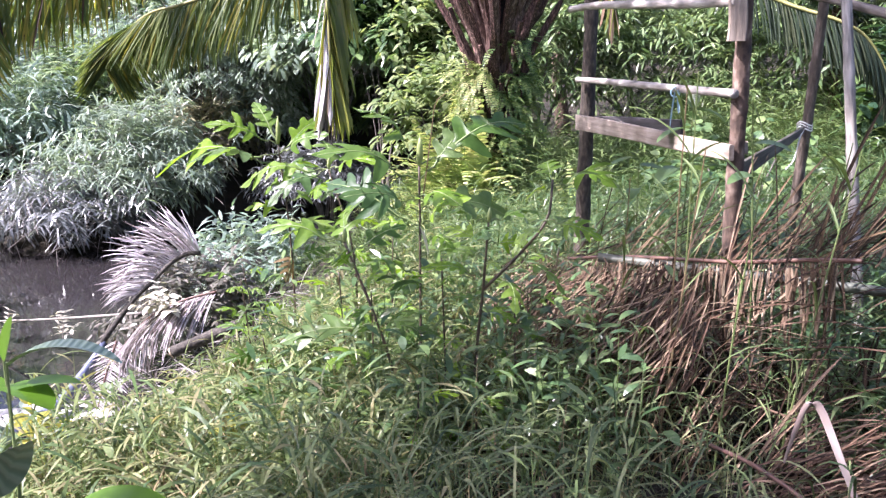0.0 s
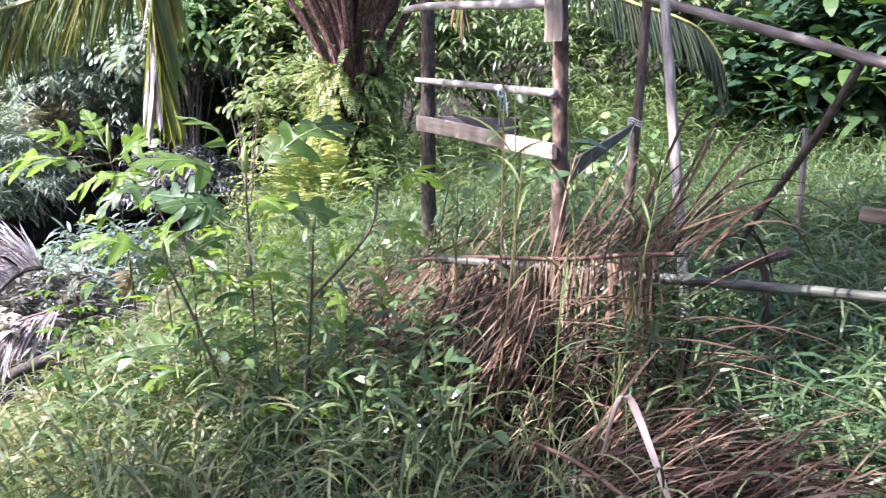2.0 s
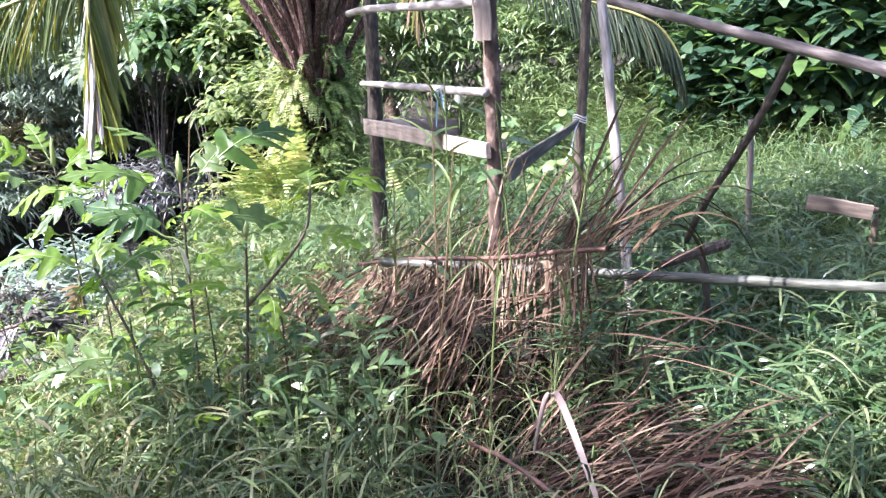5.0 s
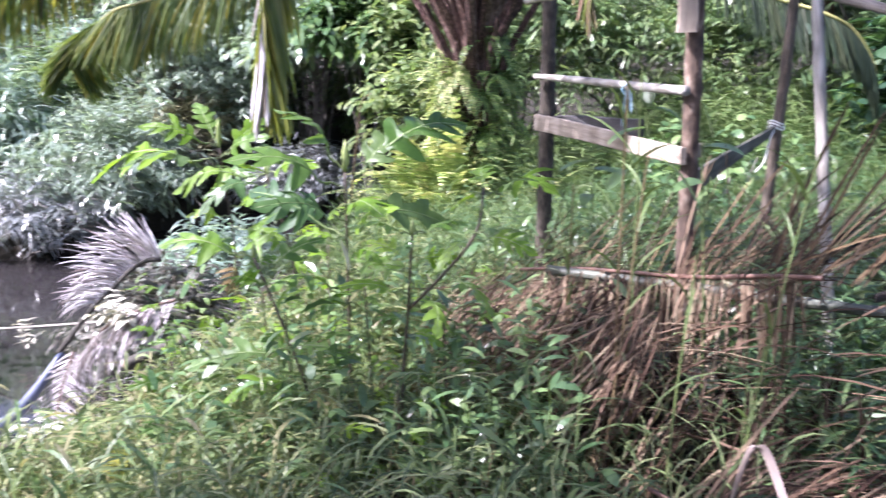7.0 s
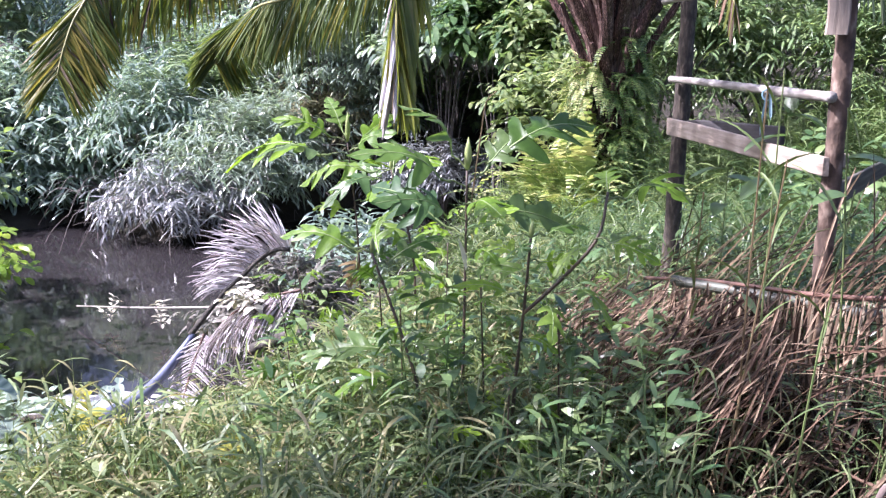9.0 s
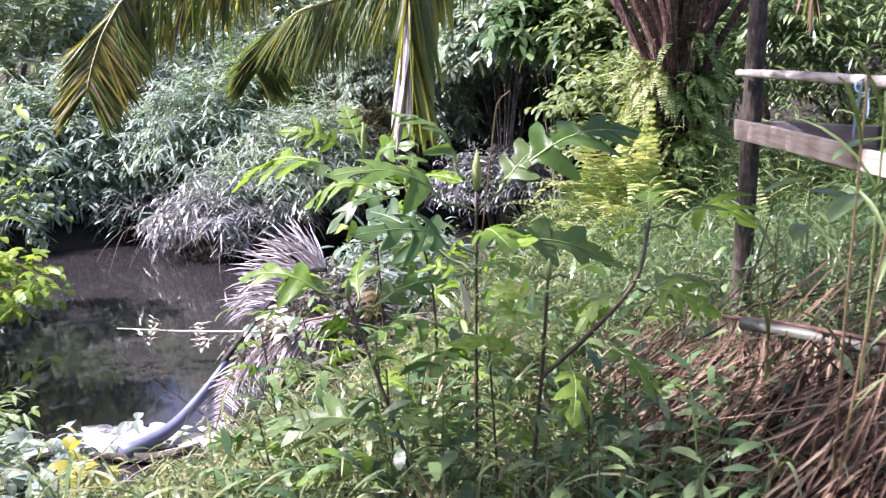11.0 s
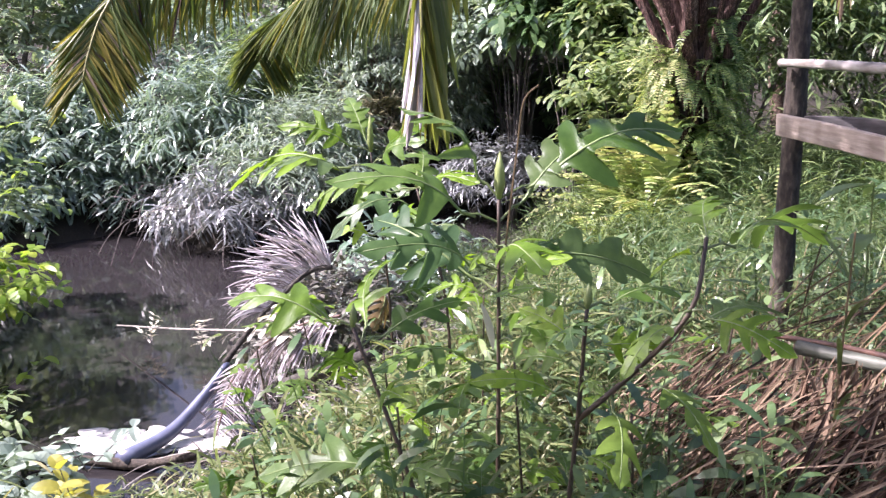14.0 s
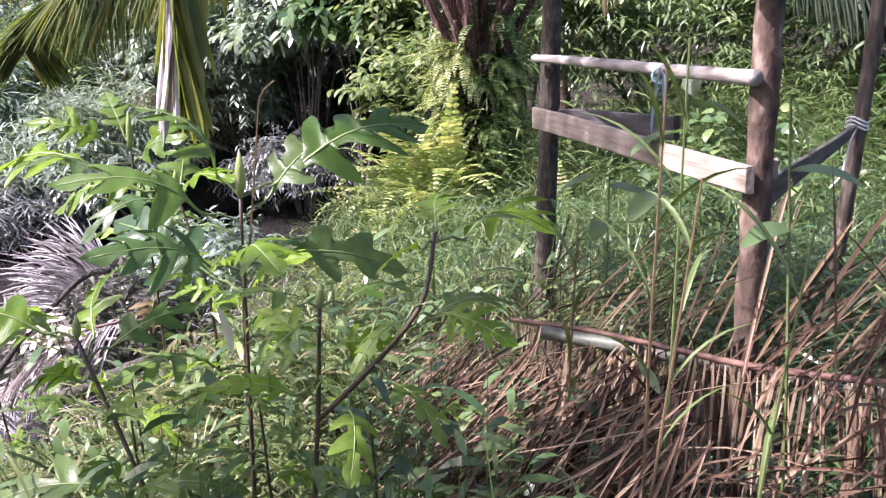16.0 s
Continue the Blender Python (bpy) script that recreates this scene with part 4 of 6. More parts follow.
def glare_patches():
    """Low uneven pale patches that stand in for bright sky glare on the water's near edge."""
    rs = np.random.RandomState(95)
    out = []
    for k in range(60):
        u = rs.rand()
        cx, cy = -4.45 + 1.05 * u, 5.95 + 0.30 * u + 0.36 * rs.rand()
        r = rs.uniform(0.05, 0.16)
        a = np.linspace(0, 2 * np.pi, 14, endpoint=False)
        rows = [np.stack([cx + np.cos(a) * r * q * (1 + 0.3 * np.sin(3 * a + k)), cy + np.sin(a) * r * q * (0.7 + 0.2 * np.cos(2 * a + k)), np.full(14, WATER_Z - 0.01 + h)], 1) for q, h in ((1.1, -0.01), (0.8, 0.014), (0.4, 0.022), (0.02, 0.024))]
        out.append((np.concatenate(rows), np.array([[i * 14 + j, i * 14 + (j + 1) % 14, (i + 1) * 14 + (j + 1) % 14, (i + 1) * 14 + j] for i in range(3) for j in range(14)])))
    return joined(out)


# added meshes that imitate the white reflection at the near shore
lone("silt", glare_patches(), M["silt"], "pale patches painted as sky glare along the water's edge", "silt", "stuff", smooth=True)
lone("stick", tube(curve([(-5.641, 8.158, -1.19), (-4.402, 7.603, -0.954), (-2.62, 6.80, -0.57)], 14), np.linspace(0.007, 0.013, 14), 6), M["pole_pale"], "thin pale straight stick reaching over the water", "stick", smooth=True)
lone("branch", tube(curve([(-4.461, 5.715, -1.261), (-4.048, 5.833, -1.285), (-3.635, 5.892, -1.285), (-3.281, 6.01, -1.214)], 10), 0.035, 8, 0.1), M["bark_dark"], "dark wet branch at the water's edge", "branch", smooth=True)


def sprig(name, at, n, leaf, width, mat, seed, label, spread=1.0, lift=0.5):
    """A small plant of a few leafy shoots."""
    rs = np.random.RandomState(seed)
    ob = thing(name, at, label, "plant")
    for k in range(n):
        a = rs.uniform(0, 6.28)
        d = unit(np.array([math.cos(a) * spread, math.sin(a) * spread, lift * rs.uniform(0.3, 1.6)]))
        L = leaf * rs.uniform(2.0, 4.0)
        P = np.array(at) + d * np.linspace(0, 1, 6)[:, None] * L + np.array([0, 0, -0.12 * L]) * (np.linspace(0, 1, 6) ** 2)[:, None]
        part("shoot", tube(P, np.linspace(0.004, 0.002, 6), 5), M["twig"], ob)
        side = unit(np.cross(d, [0, 0, 1.0]))
        for j in range(1, 6):
            for s in (-1, 1):
                part("leaf", ribbons([P[j]], [d * 0.6 + side * s * 0.8 + rs.normal(0, 0.2, 3)], leaf * rs.uniform(0.7, 1.2), width, 0.8, 5, "oval", 0.1, 0.3, rs), M[mat], ob)
    return ob


sprig("pale_plant", (-2.82, 6.5, -0.50), 8, 0.095, 0.046, "white_leaf", 81, "small plant with bleached white leaves on the dry fronds", 1.0, 0.8)
sprig("water_sprig", (-4.461, 7.804, -1.214), 4, 0.085, 0.026, "white_leaf", 82, "small pale-leaved sprig rising from the water", 0.7, 1.4)
sprig("water_sprig", (-5.169, 8.016, -1.273), 3, 0.085, 0.026, "white_leaf", 83, "small pale-leaved sprig rising from the water", 0.7, 1.4)
sprig("yellow_plant", (-2.42, 4.0, -0.55), 5, 0.11, 0.062, "yellow_leaf", 84, "seedling with yellowing leaves on the bank", 0.5, 1.8)
sprig("yellow_plant", (-5.995, 6.659, -0.246), 4, 0.10, 0.06, "yellow_leaf", 85, "shoots with bright yellow-green leaves beside the pool", 0.7, 1.6)
sprig("yellow_plant", (-7.588, 8.134, 0.143), 4, 0.12, 0.07, "yellow_leaf", 86, "shoots with bright yellow-green leaves beside the pool", 0.7, 1.2)
sprig("yellow_plant", (-0.92, 2.62, 0.10), 3, 0.08, 0.05, "yellow_leaf", 87, "small seedling with yellowing leaves in the grass", 0.5, 1.6)
sprig("pale_plant", (-3.517, 5.243, -1.002), 4, 0.10, 0.06, "bush_sky_sheen", 88, "low weed with pale grey-green leaves at the water", 0.9, 1.0)


def tall_weed(foot, top, n, leaf, seed, mat="lime"):
    """A leaning stem with a few broad bright leaves near its top."""
    rs = np.random.RandomState(seed)
    foot = (foot[0], foot[1], ground_z(*foot[:2]) - 0.02)
    ob = thing("tall_weed", foot, "leaning weed with bright yellow-green leaves beside the pool", "weed", "bright weeds on the bank")
    P = curve([foot, ((foot[0] * 2 + top[0]) / 3, (foot[1] * 2 + top[1]) / 3, (foot[2] + top[2]) / 2), top], 12)
    part("stem", tube(P, np.linspace(0.006, 0.003, 12), 6), M["stem_green"], ob, "", True)
    for k in range(n):
        a = k * 2.4 + rs.normal(0, 0.3)
        p = P[11 - (k * 7) // n]
        part("leaf", ribbons([p], [(math.cos(a), math.sin(a) - 0.3, rs.uniform(-0.1, 0.6))], leaf * rs.uniform(0.7, 1.2), leaf * 0.5, 0.8, 6, "oval", 0.1, 0.3, rs), M[mat], ob, "", True)


for k, (fx, fy, tx, ty, tz, n, lf) in enumerate([
        (-6.408, 7.19, -5.818, 7.426, 1.004, 11, 0.153), (-6.29, 6.954, -5.405, 7.426, 0.91, 9, 0.142), (-6.172, 6.836, -5.641, 7.19, 0.438, 10, 0.153), (-6.29, 7.072, -6.113, 7.19, -0.624, 12, 0.165),
        (-6.172, 6.718, -5.877, 6.954, -0.152, 7, 0.153), (-5.346, 6.128, -4.933, 6.482, -0.86, 6, 0.13), (-3.458, 4.712, -3.34, 4.948, -0.801, 6, 0.118), (-5.818, 6.246, -5.464, 6.6, -0.565, 6, 0.142)]):
    tall_weed((fx, fy), (tx, ty, tz), n, lf, 700 + k, "yellow_leaf" if k == 6 else "lime")


# ---- plants with lobed leaves ----
def lobed_blade(lobes, rs, hump=0.12, sinus=0.062, reach=0.31, cup=0.25, wither=0.0):
    """A leaf blade one metre long from its stalk at the origin to its tip on +y: deep pointed lobes swept forwards, a humped midrib, lobes that sag each in its own way."""
    def rib(y):
        return hump * math.sin(math.pi * min(max(y, 0.0), 1.0) ** 0.85)

    def side(sgn):
        y0, y1 = 0.14, 0.80
        step = (y1 - y0) / lobes
        edge, sag = [(0.012, 0.0, 0.0), (0.020, 0.07, 0.07), (0.045, y0, y0)], []
        for k in range(lobes):
            a, b = y0 + step * k, y0 + step * (k + 1)
            grow = math.sin(math.pi * (0.30 + 0.55 * (k + 0.5) / lobes))
            R = reach * grow * rs.uniform(0.75, 1.15)
            th = math.radians(60 - 20 * k / max(lobes - 1, 1) + rs.normal(0, 7))
            root = a + step * 0.30
            tx, ty = sinus * 0.5 + R * math.sin(th), root + R * math.cos(th)
            wa = 0.05 if k == 0 else sinus * rs.uniform(0.85, 1.1)
            wb = sinus * rs.uniform(0.85, 1.1) * (1 - 0.15 * k / lobes)
            end = a + step * 0.66
            sag.append((root, rs.normal(-cup, 0.22)))
            for f, bulge in ((0.25, 0.018), (0.5, 0.034), (0.75, 0.036), (0.92, 0.018)):
                edge.append((wa + (tx - wa) * f + 0.4 * bulge, a + (ty - a) * f - bulge, a + step * 0.35 * f))
            edge.append((tx, ty, a + step * 0.38))
            for f, bulge in ((0.10, 0.006), (0.35, 0.010), (0.65, 0.000), (0.88, -0.016)):
                edge.append((tx + (wb - tx) * f, ty + (end - ty) * f + bulge, a + step * (0.38 + 0.28 * f)))
            edge.append((wb * 0.92, end + 0.012, end + 0.01))
            edge.append((wb, b, b))
        edge += [(0.080, 0.835, 0.83), (0.088, 0.875, 0.87), (0.070, 0.93, 0.92), (0.035, 0.98, 0.96), (0.0, 1.03, 1.0)]
        rows = []
        for x, y, m in edge:
            own = min(sag, key=lambda q: abs(q[0] - m))[1]
            over = max(x - 0.05, 0.0)
            z = rib(y) + 0.20 * min(x, 0.10) + own * over - 1.1 * over * over + 0.010 * math.sin(23 * y + 3 * sgn) - wither * over
            e = np.array([sgn * x, y, z])
            r = np.array([0.0, m, rib(m)])
            c = (r + e) / 2
            c[2] += 0.02 * x / 0.2
            rows.append([r, c, e])
        n = len(rows)
        F = [[q * 3 + c, q * 3 + c + 1, q * 3 + c + 4, q * 3 + c + 3] for q in range(n - 1) for c in range(2)]
        if sgn < 0:
            F = [f[::-1] for f in F]
        return np.array(rows).reshape(-1, 3), np.array(F)

    ridge = tube([(0, y, rib(y) + 0.003) for y in np.linspace(-0.10, 0.96, 10)], np.linspace(0.010, 0.003, 10), 5)
    return joined([side(-1), side(1), ridge]), len(ridge[1])


def leaf_mesh(mat, *args, **kw):
    (V, F), ribs = lobed_blade(*args, **kw)
    me = mesh_of("leaf", V, F, mat, True)
    me.materials.append(M["leaf_rib"])
    idx = np.zeros(len(F), np.int32)
    idx[-ribs:] = 1
    me.polygons.foreach_set("material_index", idx)
    return me


lrs = np.random.RandomState(51)
LEAVES = [leaf_mesh(M["lobed"], lo, lrs, hump=h, cup=c) for lo, h, c in ((3, 0.20, 0.10), (2, 0.20, 0.30), (3, 0.16, 0.10), (3, 0.24, 0.45), (2, 0.14, 0.25), (3, 0.18, 0.20), (2, 0.12, 0.05))]
YOUNG = [leaf_mesh(M["lobed"], 2, lrs, hump=0.10, sinus=0.085, reach=0.24, cup=0.1), leaf_mesh(M["lobed"], 3, lrs, hump=0.15, sinus=0.10, reach=0.21, cup=0.2)]
OLD = [leaf_mesh(M["lobed_old"], 4, lrs, hump=0.22, cup=0.5, wither=0.5), leaf_mesh(M["lobed_old"], 3, lrs, hump=0.10, cup=0.4, wither=0.6)]


def hang_leaf(ob, stem_at, tip, me, rs, roll=0.0, old=False):
    """A stalk from the stem and a blade whose tip reaches the given place."""
    a, b = np.array(stem_at, float), np.array(tip, float)
    y = unit(b - a)
    L = float(np.linalg.norm(b - a))
    foot = a + y * 0.22 * L
    up = Vector((-0.15 + rs.normal(0, 0.3), -0.38 + rs.normal(0, 0.3), 0.85))
    yv = Vector(y)
    xv = yv.cross(up).normalized()
    zv = xv.cross(yv)
    m = Matrix((xv, yv, zv)).transposed().to_4x4() @ pose(0, 0, 0, 0, roll, 0)
    base = Vector(foot) - ob.location
    part("petiole", tube([a, a + y * 0.12 * L + np.array([0, 0, 0.010]), foot], 0.0028, 5), M["stem_green"], ob)
    leaf = new("leaf", me)
    leaf.parent = ob
    leaf.matrix_basis = Matrix.Translation(base) @ m @ Matrix.Diagonal((0.84 * L, 0.78 * L, 0.78 * L, 1))
    if old:
        leaf["label"] = "withered brownish lobed leaf"


def lobed_plant(line, leaves, more, seed, reach=0.34, bud=0.11, low=0.3, branch=None):
    """A dark stem with a bud; leaves: (share of the stem, tip, kind, roll); more: leaves at chance round the stem below."""
    rs = np.random.RandomState(seed)
    ob = thing("lobed_shrub", line[0], "upright shrub with deeply lobed glossy green leaves on a dark stem", "shrub", "shrubs with lobed leaves")
    P = curve(line, 20)
    girth = 1.0 if bud > 0.04 else 0.62
    part("stem", tube(P, np.linspace(0.0060, 0.0040, 20) * girth, 8, 0.12, rs), M["stem_dark"], ob, "thin dark stem", True)
    if branch:
        part("stem", tube(curve(branch, 12), np.linspace(0.006, 0.0042, 12), 7, 0.06, rs), M["stem_dark"], ob, "thin dark side stem", True)
    if bud:
        t = P[-1]
        part("bud", tube([t, t + (0.002, 0, bud * 0.3), t + (0.003, 0, bud * 0.62), t + (0.004, 0, bud)], np.array([0.006, 0.0135, 0.0115, 0.001]) * min(1, 0.35 + bud * 5.9), 8), M["bud_green"], ob, "pale green pointed bud", True)
    for f, tip, kind, roll in leaves:
        p = np.array(f) if isinstance(f, tuple) else P[min(int(f * 19), 19)]
        hang_leaf(ob, p, tip, (YOUNG[kind % 2] if kind >= 10 else LEAVES[kind]), rs, roll)
    a = rs.uniform(0, 6.28)
    for k in range(more):
        a += 2.399 + rs.normal(0, 0.3)
        g = k / max(more - 1, 1)
        p = P[int((0.93 - (0.93 - low) * g) * 19)]
        old = g > 0.55 and rs.rand() < 0.4
        L = 0.68 * reach * rs.uniform(0.5, 1.15)
        rise = rs.uniform(-0.25, 0.35) - (0.5 if old else 0.15 * g)
        tip = p + np.array([math.cos(a), math.sin(a), rise]) * L / math.hypot(1, rise)
        hang_leaf(ob, p, tip, OLD[rs.randint(2)] if old else LEAVES[rs.randint(7)], rs, rs.normal(0, 18), old)
    return ob


# the tall middle one
lobed_plant([(-0.425, 3.24, 0.08), (-0.418, 3.25, 0.55), (-0.422, 3.30, 1.075)], [
    (1.0, (-0.05, 3.66, 1.19), 0, 12), (1.0, (-0.66, 3.30, 1.28), 3, 10), (0.95, (-0.77, 3.12, 1.13), 1, -8), (0.95, (-0.21, 3.55, 1.21), 11, 5), (0.90, (-0.24, 3.0, 0.98), 4, 20),
    (0.90, (-0.10, 3.58, 0.83), 12, 0), (0.88, (-0.66, 3.02, 1.00), 5, -10), (0.84, (-0.22, 3.14, 0.98), 2, 8), (0.80, (-0.80, 3.45, 0.98), 0, 12), (0.72, (-0.20, 3.1, 0.80), 6, 0),
    (0.66, (-0.62, 2.98, 0.74), 5, 0), (0.60, (-0.40, 2.90, 0.70), 2, 0)], 12, 200, 0.30)
# the forked one beside it
lobed_plant([(-0.21, 2.95, 0.08), (-0.19, 2.94, 0.45), (-0.165, 2.93, 0.71), (-0.145, 2.91, 0.945)], [
    (1.0, (-0.31, 2.84, 0.975), 1, 10), (1.0, (0.03, 3.04, 0.95), 4, -10), (0.95, (-0.13, 2.72, 0.93), 2, 0), (0.9, (-0.30, 3.02, 0.90), 6, 0), (0.78, (-0.36, 2.85, 0.80), 11, 15),
    ((0.06, 3.0, 1.05), (0.29, 3.28, 1.00), 0, -8), ((0.06, 3.0, 1.05), (-0.02, 2.84, 1.03), 12, 10), ((0.06, 3.0, 1.05), (0.05, 3.24, 1.10), 11, 0), ((0.042, 2.93, 0.95), (0.22, 2.86, 0.90), 5, 12),
    ((0.042, 2.93, 0.95), (-0.06, 2.78, 0.86), 11, 0), ((0.02, 2.93, 0.92), (0.20, 3.1, 0.90), 2, 0), ((-0.05, 2.93, 0.83), (0.10, 2.78, 0.74), 6, 0), ((-0.1, 2.93, 0.77), (-0.05, 2.70, 0.70), 4, 0)], 10, 201, 0.26, 0.05,
    branch=[(-0.165, 2.93, 0.71), (-0.05, 2.93, 0.83), (0.042, 2.93, 0.95), (0.06, 3.0, 1.07)])
# the leaning one towards the water
lobed_plant([(-0.40, 2.84, 0.08), (-0.46, 2.87, 0.42), (-0.52, 2.88, 0.62), (-0.622, 2.90, 0.875)], [
    (1.0, (-0.92, 2.92, 0.90), 1, -8), (1.0, (-0.88, 3.02, 0.84), 3, 5), (0.97, (-0.66, 3.18, 0.94), 2, 0), (0.97, (-0.44, 3.05, 0.90), 4, 0), (0.92, (-0.60, 2.68, 0.86), 11, 0),
    (0.66, (-0.84, 2.86, 0.53), 6, 0), (0.62, (-0.36, 2.72, 0.66), 0, 0), (0.50, (-0.66, 2.66, 0.50), 2, 10)], 10, 202, 0.28, 0.05)
# two that stand farther back on the bank
lobed_plant([(-1.33, 4.78, -0.05), (-1.33, 4.74, 0.5), (-1.36, 4.70, 0.99)], [
    (0.95, (-2.06, 4.75, 0.80), 0, -12), (1.0, (-1.72, 4.60, 1.10), 2, 0), (1.0, (-1.55, 4.92, 1.19), 11, 0), (0.98, (-1.04, 4.50, 1.06), 4, 8), (0.95, (-1.20, 5.02, 1.10), 12, 0), (0.9, (-1.75, 4.42, 0.92), 1, 0), (0.85, (-1.1, 4.45, 0.86), 3, 0)], 10, 203, 0.40, 0.15)
lobed_plant([(-0.84, 4.12, 0.02), (-0.86, 4.15, 0.55), (-0.98, 4.22, 0.93)], [
    (1.0, (-1.40, 4.20, 0.84), 3, -6), (1.0, (-1.22, 4.02, 0.78), 1, 0), (1.0, (-0.70, 4.05, 0.98), 2, 0), (0.95, (-1.08, 4.55, 1.02), 4, 0), (0.9, (-0.96, 3.90, 0.84), 5, 0)], 11, 204, 0.34, 0.06)
# smaller ones low in the grass
for k, (fx, fy, tx, ty, tz, n, reach) in enumerate([
        (-0.18, 2.72, -0.17, 2.74, 0.55, 8, 0.22), (-1.30, 4.0, -1.37, 4.05, 0.50, 8, 0.30), (0.02, 3.7, 0.10, 3.72, 0.68, 7, 0.26), (-0.62, 3.7, -0.60, 3.75, 0.72, 8, 0.30),
        (-0.92, 3.05, -0.95, 3.0, 0.50, 7, 0.24), (-0.36, 2.62, -0.34, 2.6, 0.50, 7, 0.21), (-1.12, 3.4, -1.15, 3.38, 0.62, 8, 0.28), (-0.02, 3.3, -0.02, 3.26, 0.62, 7, 0.25), (-0.72, 3.3, -0.74, 3.32, 0.66, 7, 0.27),
        (-0.30, 3.05, -0.31, 3.0, 0.80, 9, 0.24), (-0.05, 2.95, -0.06, 2.92, 0.74, 8, 0.22), (-0.55, 2.95, -0.54, 2.92, 0.70, 7, 0.22)]):
    lobed_plant([(fx, fy, ground_z(fx, fy) - 0.02), ((fx + tx) / 2, (fy + ty) / 2 + 0.02, tz * 0.5), (tx, ty, tz)], [], n, 220 + k, reach, 0.0)
spike = thing("grass_spike", (-0.40, 3.3, 1.1), "pale dry grass spike standing between the leaves", "grass")
part("stalk", tube(curve([(-0.41, 3.30, 0.95), (-0.375, 3.295, 1.20), (-0.358, 3.29, 1.30), (-0.323, 3.287, 1.335)], 10), np.linspace(0.0028, 0.0018, 10), 5), M["straw"], spike)
pale = thing("withered_leaf", (-0.375, 3.02, 0.85), "pale withered leaf hanging on the shrub's stem", "leaf")
part("blade", ribbons([(-0.385, 3.02, 0.905)], [(0.30, -0.1, -1)], 0.10, 0.036, 0.1, 6, "lance", 0.15, 0.2, np.random.RandomState(3)), M["white_leaf"], pale)


# ---- leafy plants at the near edge of the clearing ----
def broad_plant(name, foot, top, leaves, label, mat, seed, group=""):
    rs = np.random.RandomState(seed)
    ob = thing(name, foot, label, "plant", group)
    part("stem", tube(curve([foot, ((foot[0] + top[0]) / 2 + 0.01, (foot[1] + top[1]) / 2, (foot[2] + top[2]) / 2), top], 10), np.linspace(0.004, 0.0025, 10), 6), M["stem_green"], ob, "thin stem")
    for base, aim, L, w, dr in leaves:
        part("leaf", ribbons([base], [aim], L, w, dr, 10, "oval", 0.12, 0.12, rs), M[mat], ob, "", True)
    return ob


broad_plant("broadleaf_seedling", (-1.06, 1.62, 0.02), (-1.02, 1.6, 0.92), [
    ((-1.02, 1.6, 0.865), (0.8, -0.3, 0.10), 0.125, 0.085, 0.6), ((-1.02, 1.6, 0.92), (0.2, 0.1, 1), 0.09, 0.045, 0.3),
    ((-1.02, 1.6, 0.86), (-0.6, -0.2, 0.2), 0.15, 0.09, 0.8), ((-1.0, 1.6, 0.86), (0.9, 0.1, 0.40), 0.13, 0.050, 0.6)], "seedling with broad bright green leaves", "seedling", 61)
broad_plant("broadleaf_seedling", (-1.0, 1.50, 0.02), (-0.95, 1.5, 0.955), [
    ((-0.945, 1.5, 0.95), (0.75, 0.05, 0.62), 0.225, 0.062, 1.3), ((-0.97, 1.47, 0.70), (0.25, -0.1, 0.75), 0.15, 0.10, 0.9), ((-0.98, 1.5, 0.72), (-0.6, 0.2, 0.1), 0.2, 0.1, 0.9)], "seedling with ribbed whitish-green leaves", "ribbed_leaf", 62)
broad_plant("broadleaf_seedling", (-0.66, 1.20, 0.02), (-0.69, 1.2, 0.825), [
    ((-0.69, 1.2, 0.825), (0.75, 0.05, 0.46), 0.175, 0.075, 0.95), ((-0.69, 1.22, 0.78), (-0.8, -0.2, 0.1), 0.12, 0.09, 0.9)], "seedling with a broad green leaf", "seedling", 63)

broad_plant("broadleaf_weed", (0.55, 3.75, 0.1), (0.60, 3.62, 1.27), [
    ((0.60, 3.62, 1.25), (0.5, -0.4, 0.1), 0.14, 0.075, 0.8), ((0.59, 3.64, 1.18), (-0.7, -0.3, 0.05), 0.15, 0.075, 0.8), ((0.60, 3.62, 1.26), (0.1, 0.3, 0.7), 0.10, 0.05, 0.6),
    ((0.58, 3.66, 1.10), (0.7, 0.1, 0.1), 0.15, 0.08, 0.9), ((0.57, 3.68, 1.02), (-0.5, -0.5, 0.1), 0.16, 0.085, 0.9)], "climbing weed with broad bluish-green leaves at the fence", "weed", 64)
broad_plant("broadleaf_weed", (0.40, 3.9, 0.1), (0.43, 3.88, 1.04), [
    ((0.43, 3.88, 1.03), (-0.75, -0.35, 0.1), 0.15, 0.07, 0.6), ((0.43, 3.88, 1.0), (0.7, -0.2, 0.1), 0.13, 0.06, 0.8), ((0.42, 3.88, 0.9), (-0.2, -0.8, 0.2), 0.13, 0.06, 0.8)], "weed with broad bluish-green leaves below the board", "weed", 65)
broad_plant("broadleaf_weed", (0.72, 2.95, 0.1), (0.66, 2.9, 1.33), [
    ((0.66, 2.9, 1.33), (0.25, -0.1, -0.6), 0.11, 0.035, 0.4), ((0.67, 2.91, 1.20), (0.6, -0.3, 0.2), 0.12, 0.045, 0.8), ((0.68, 2.92, 1.1), (-0.5, -0.4, 0.2), 0.12, 0.04, 0.8)], "slim weed with a few narrow leaves beside the post", "bush_green", 66)


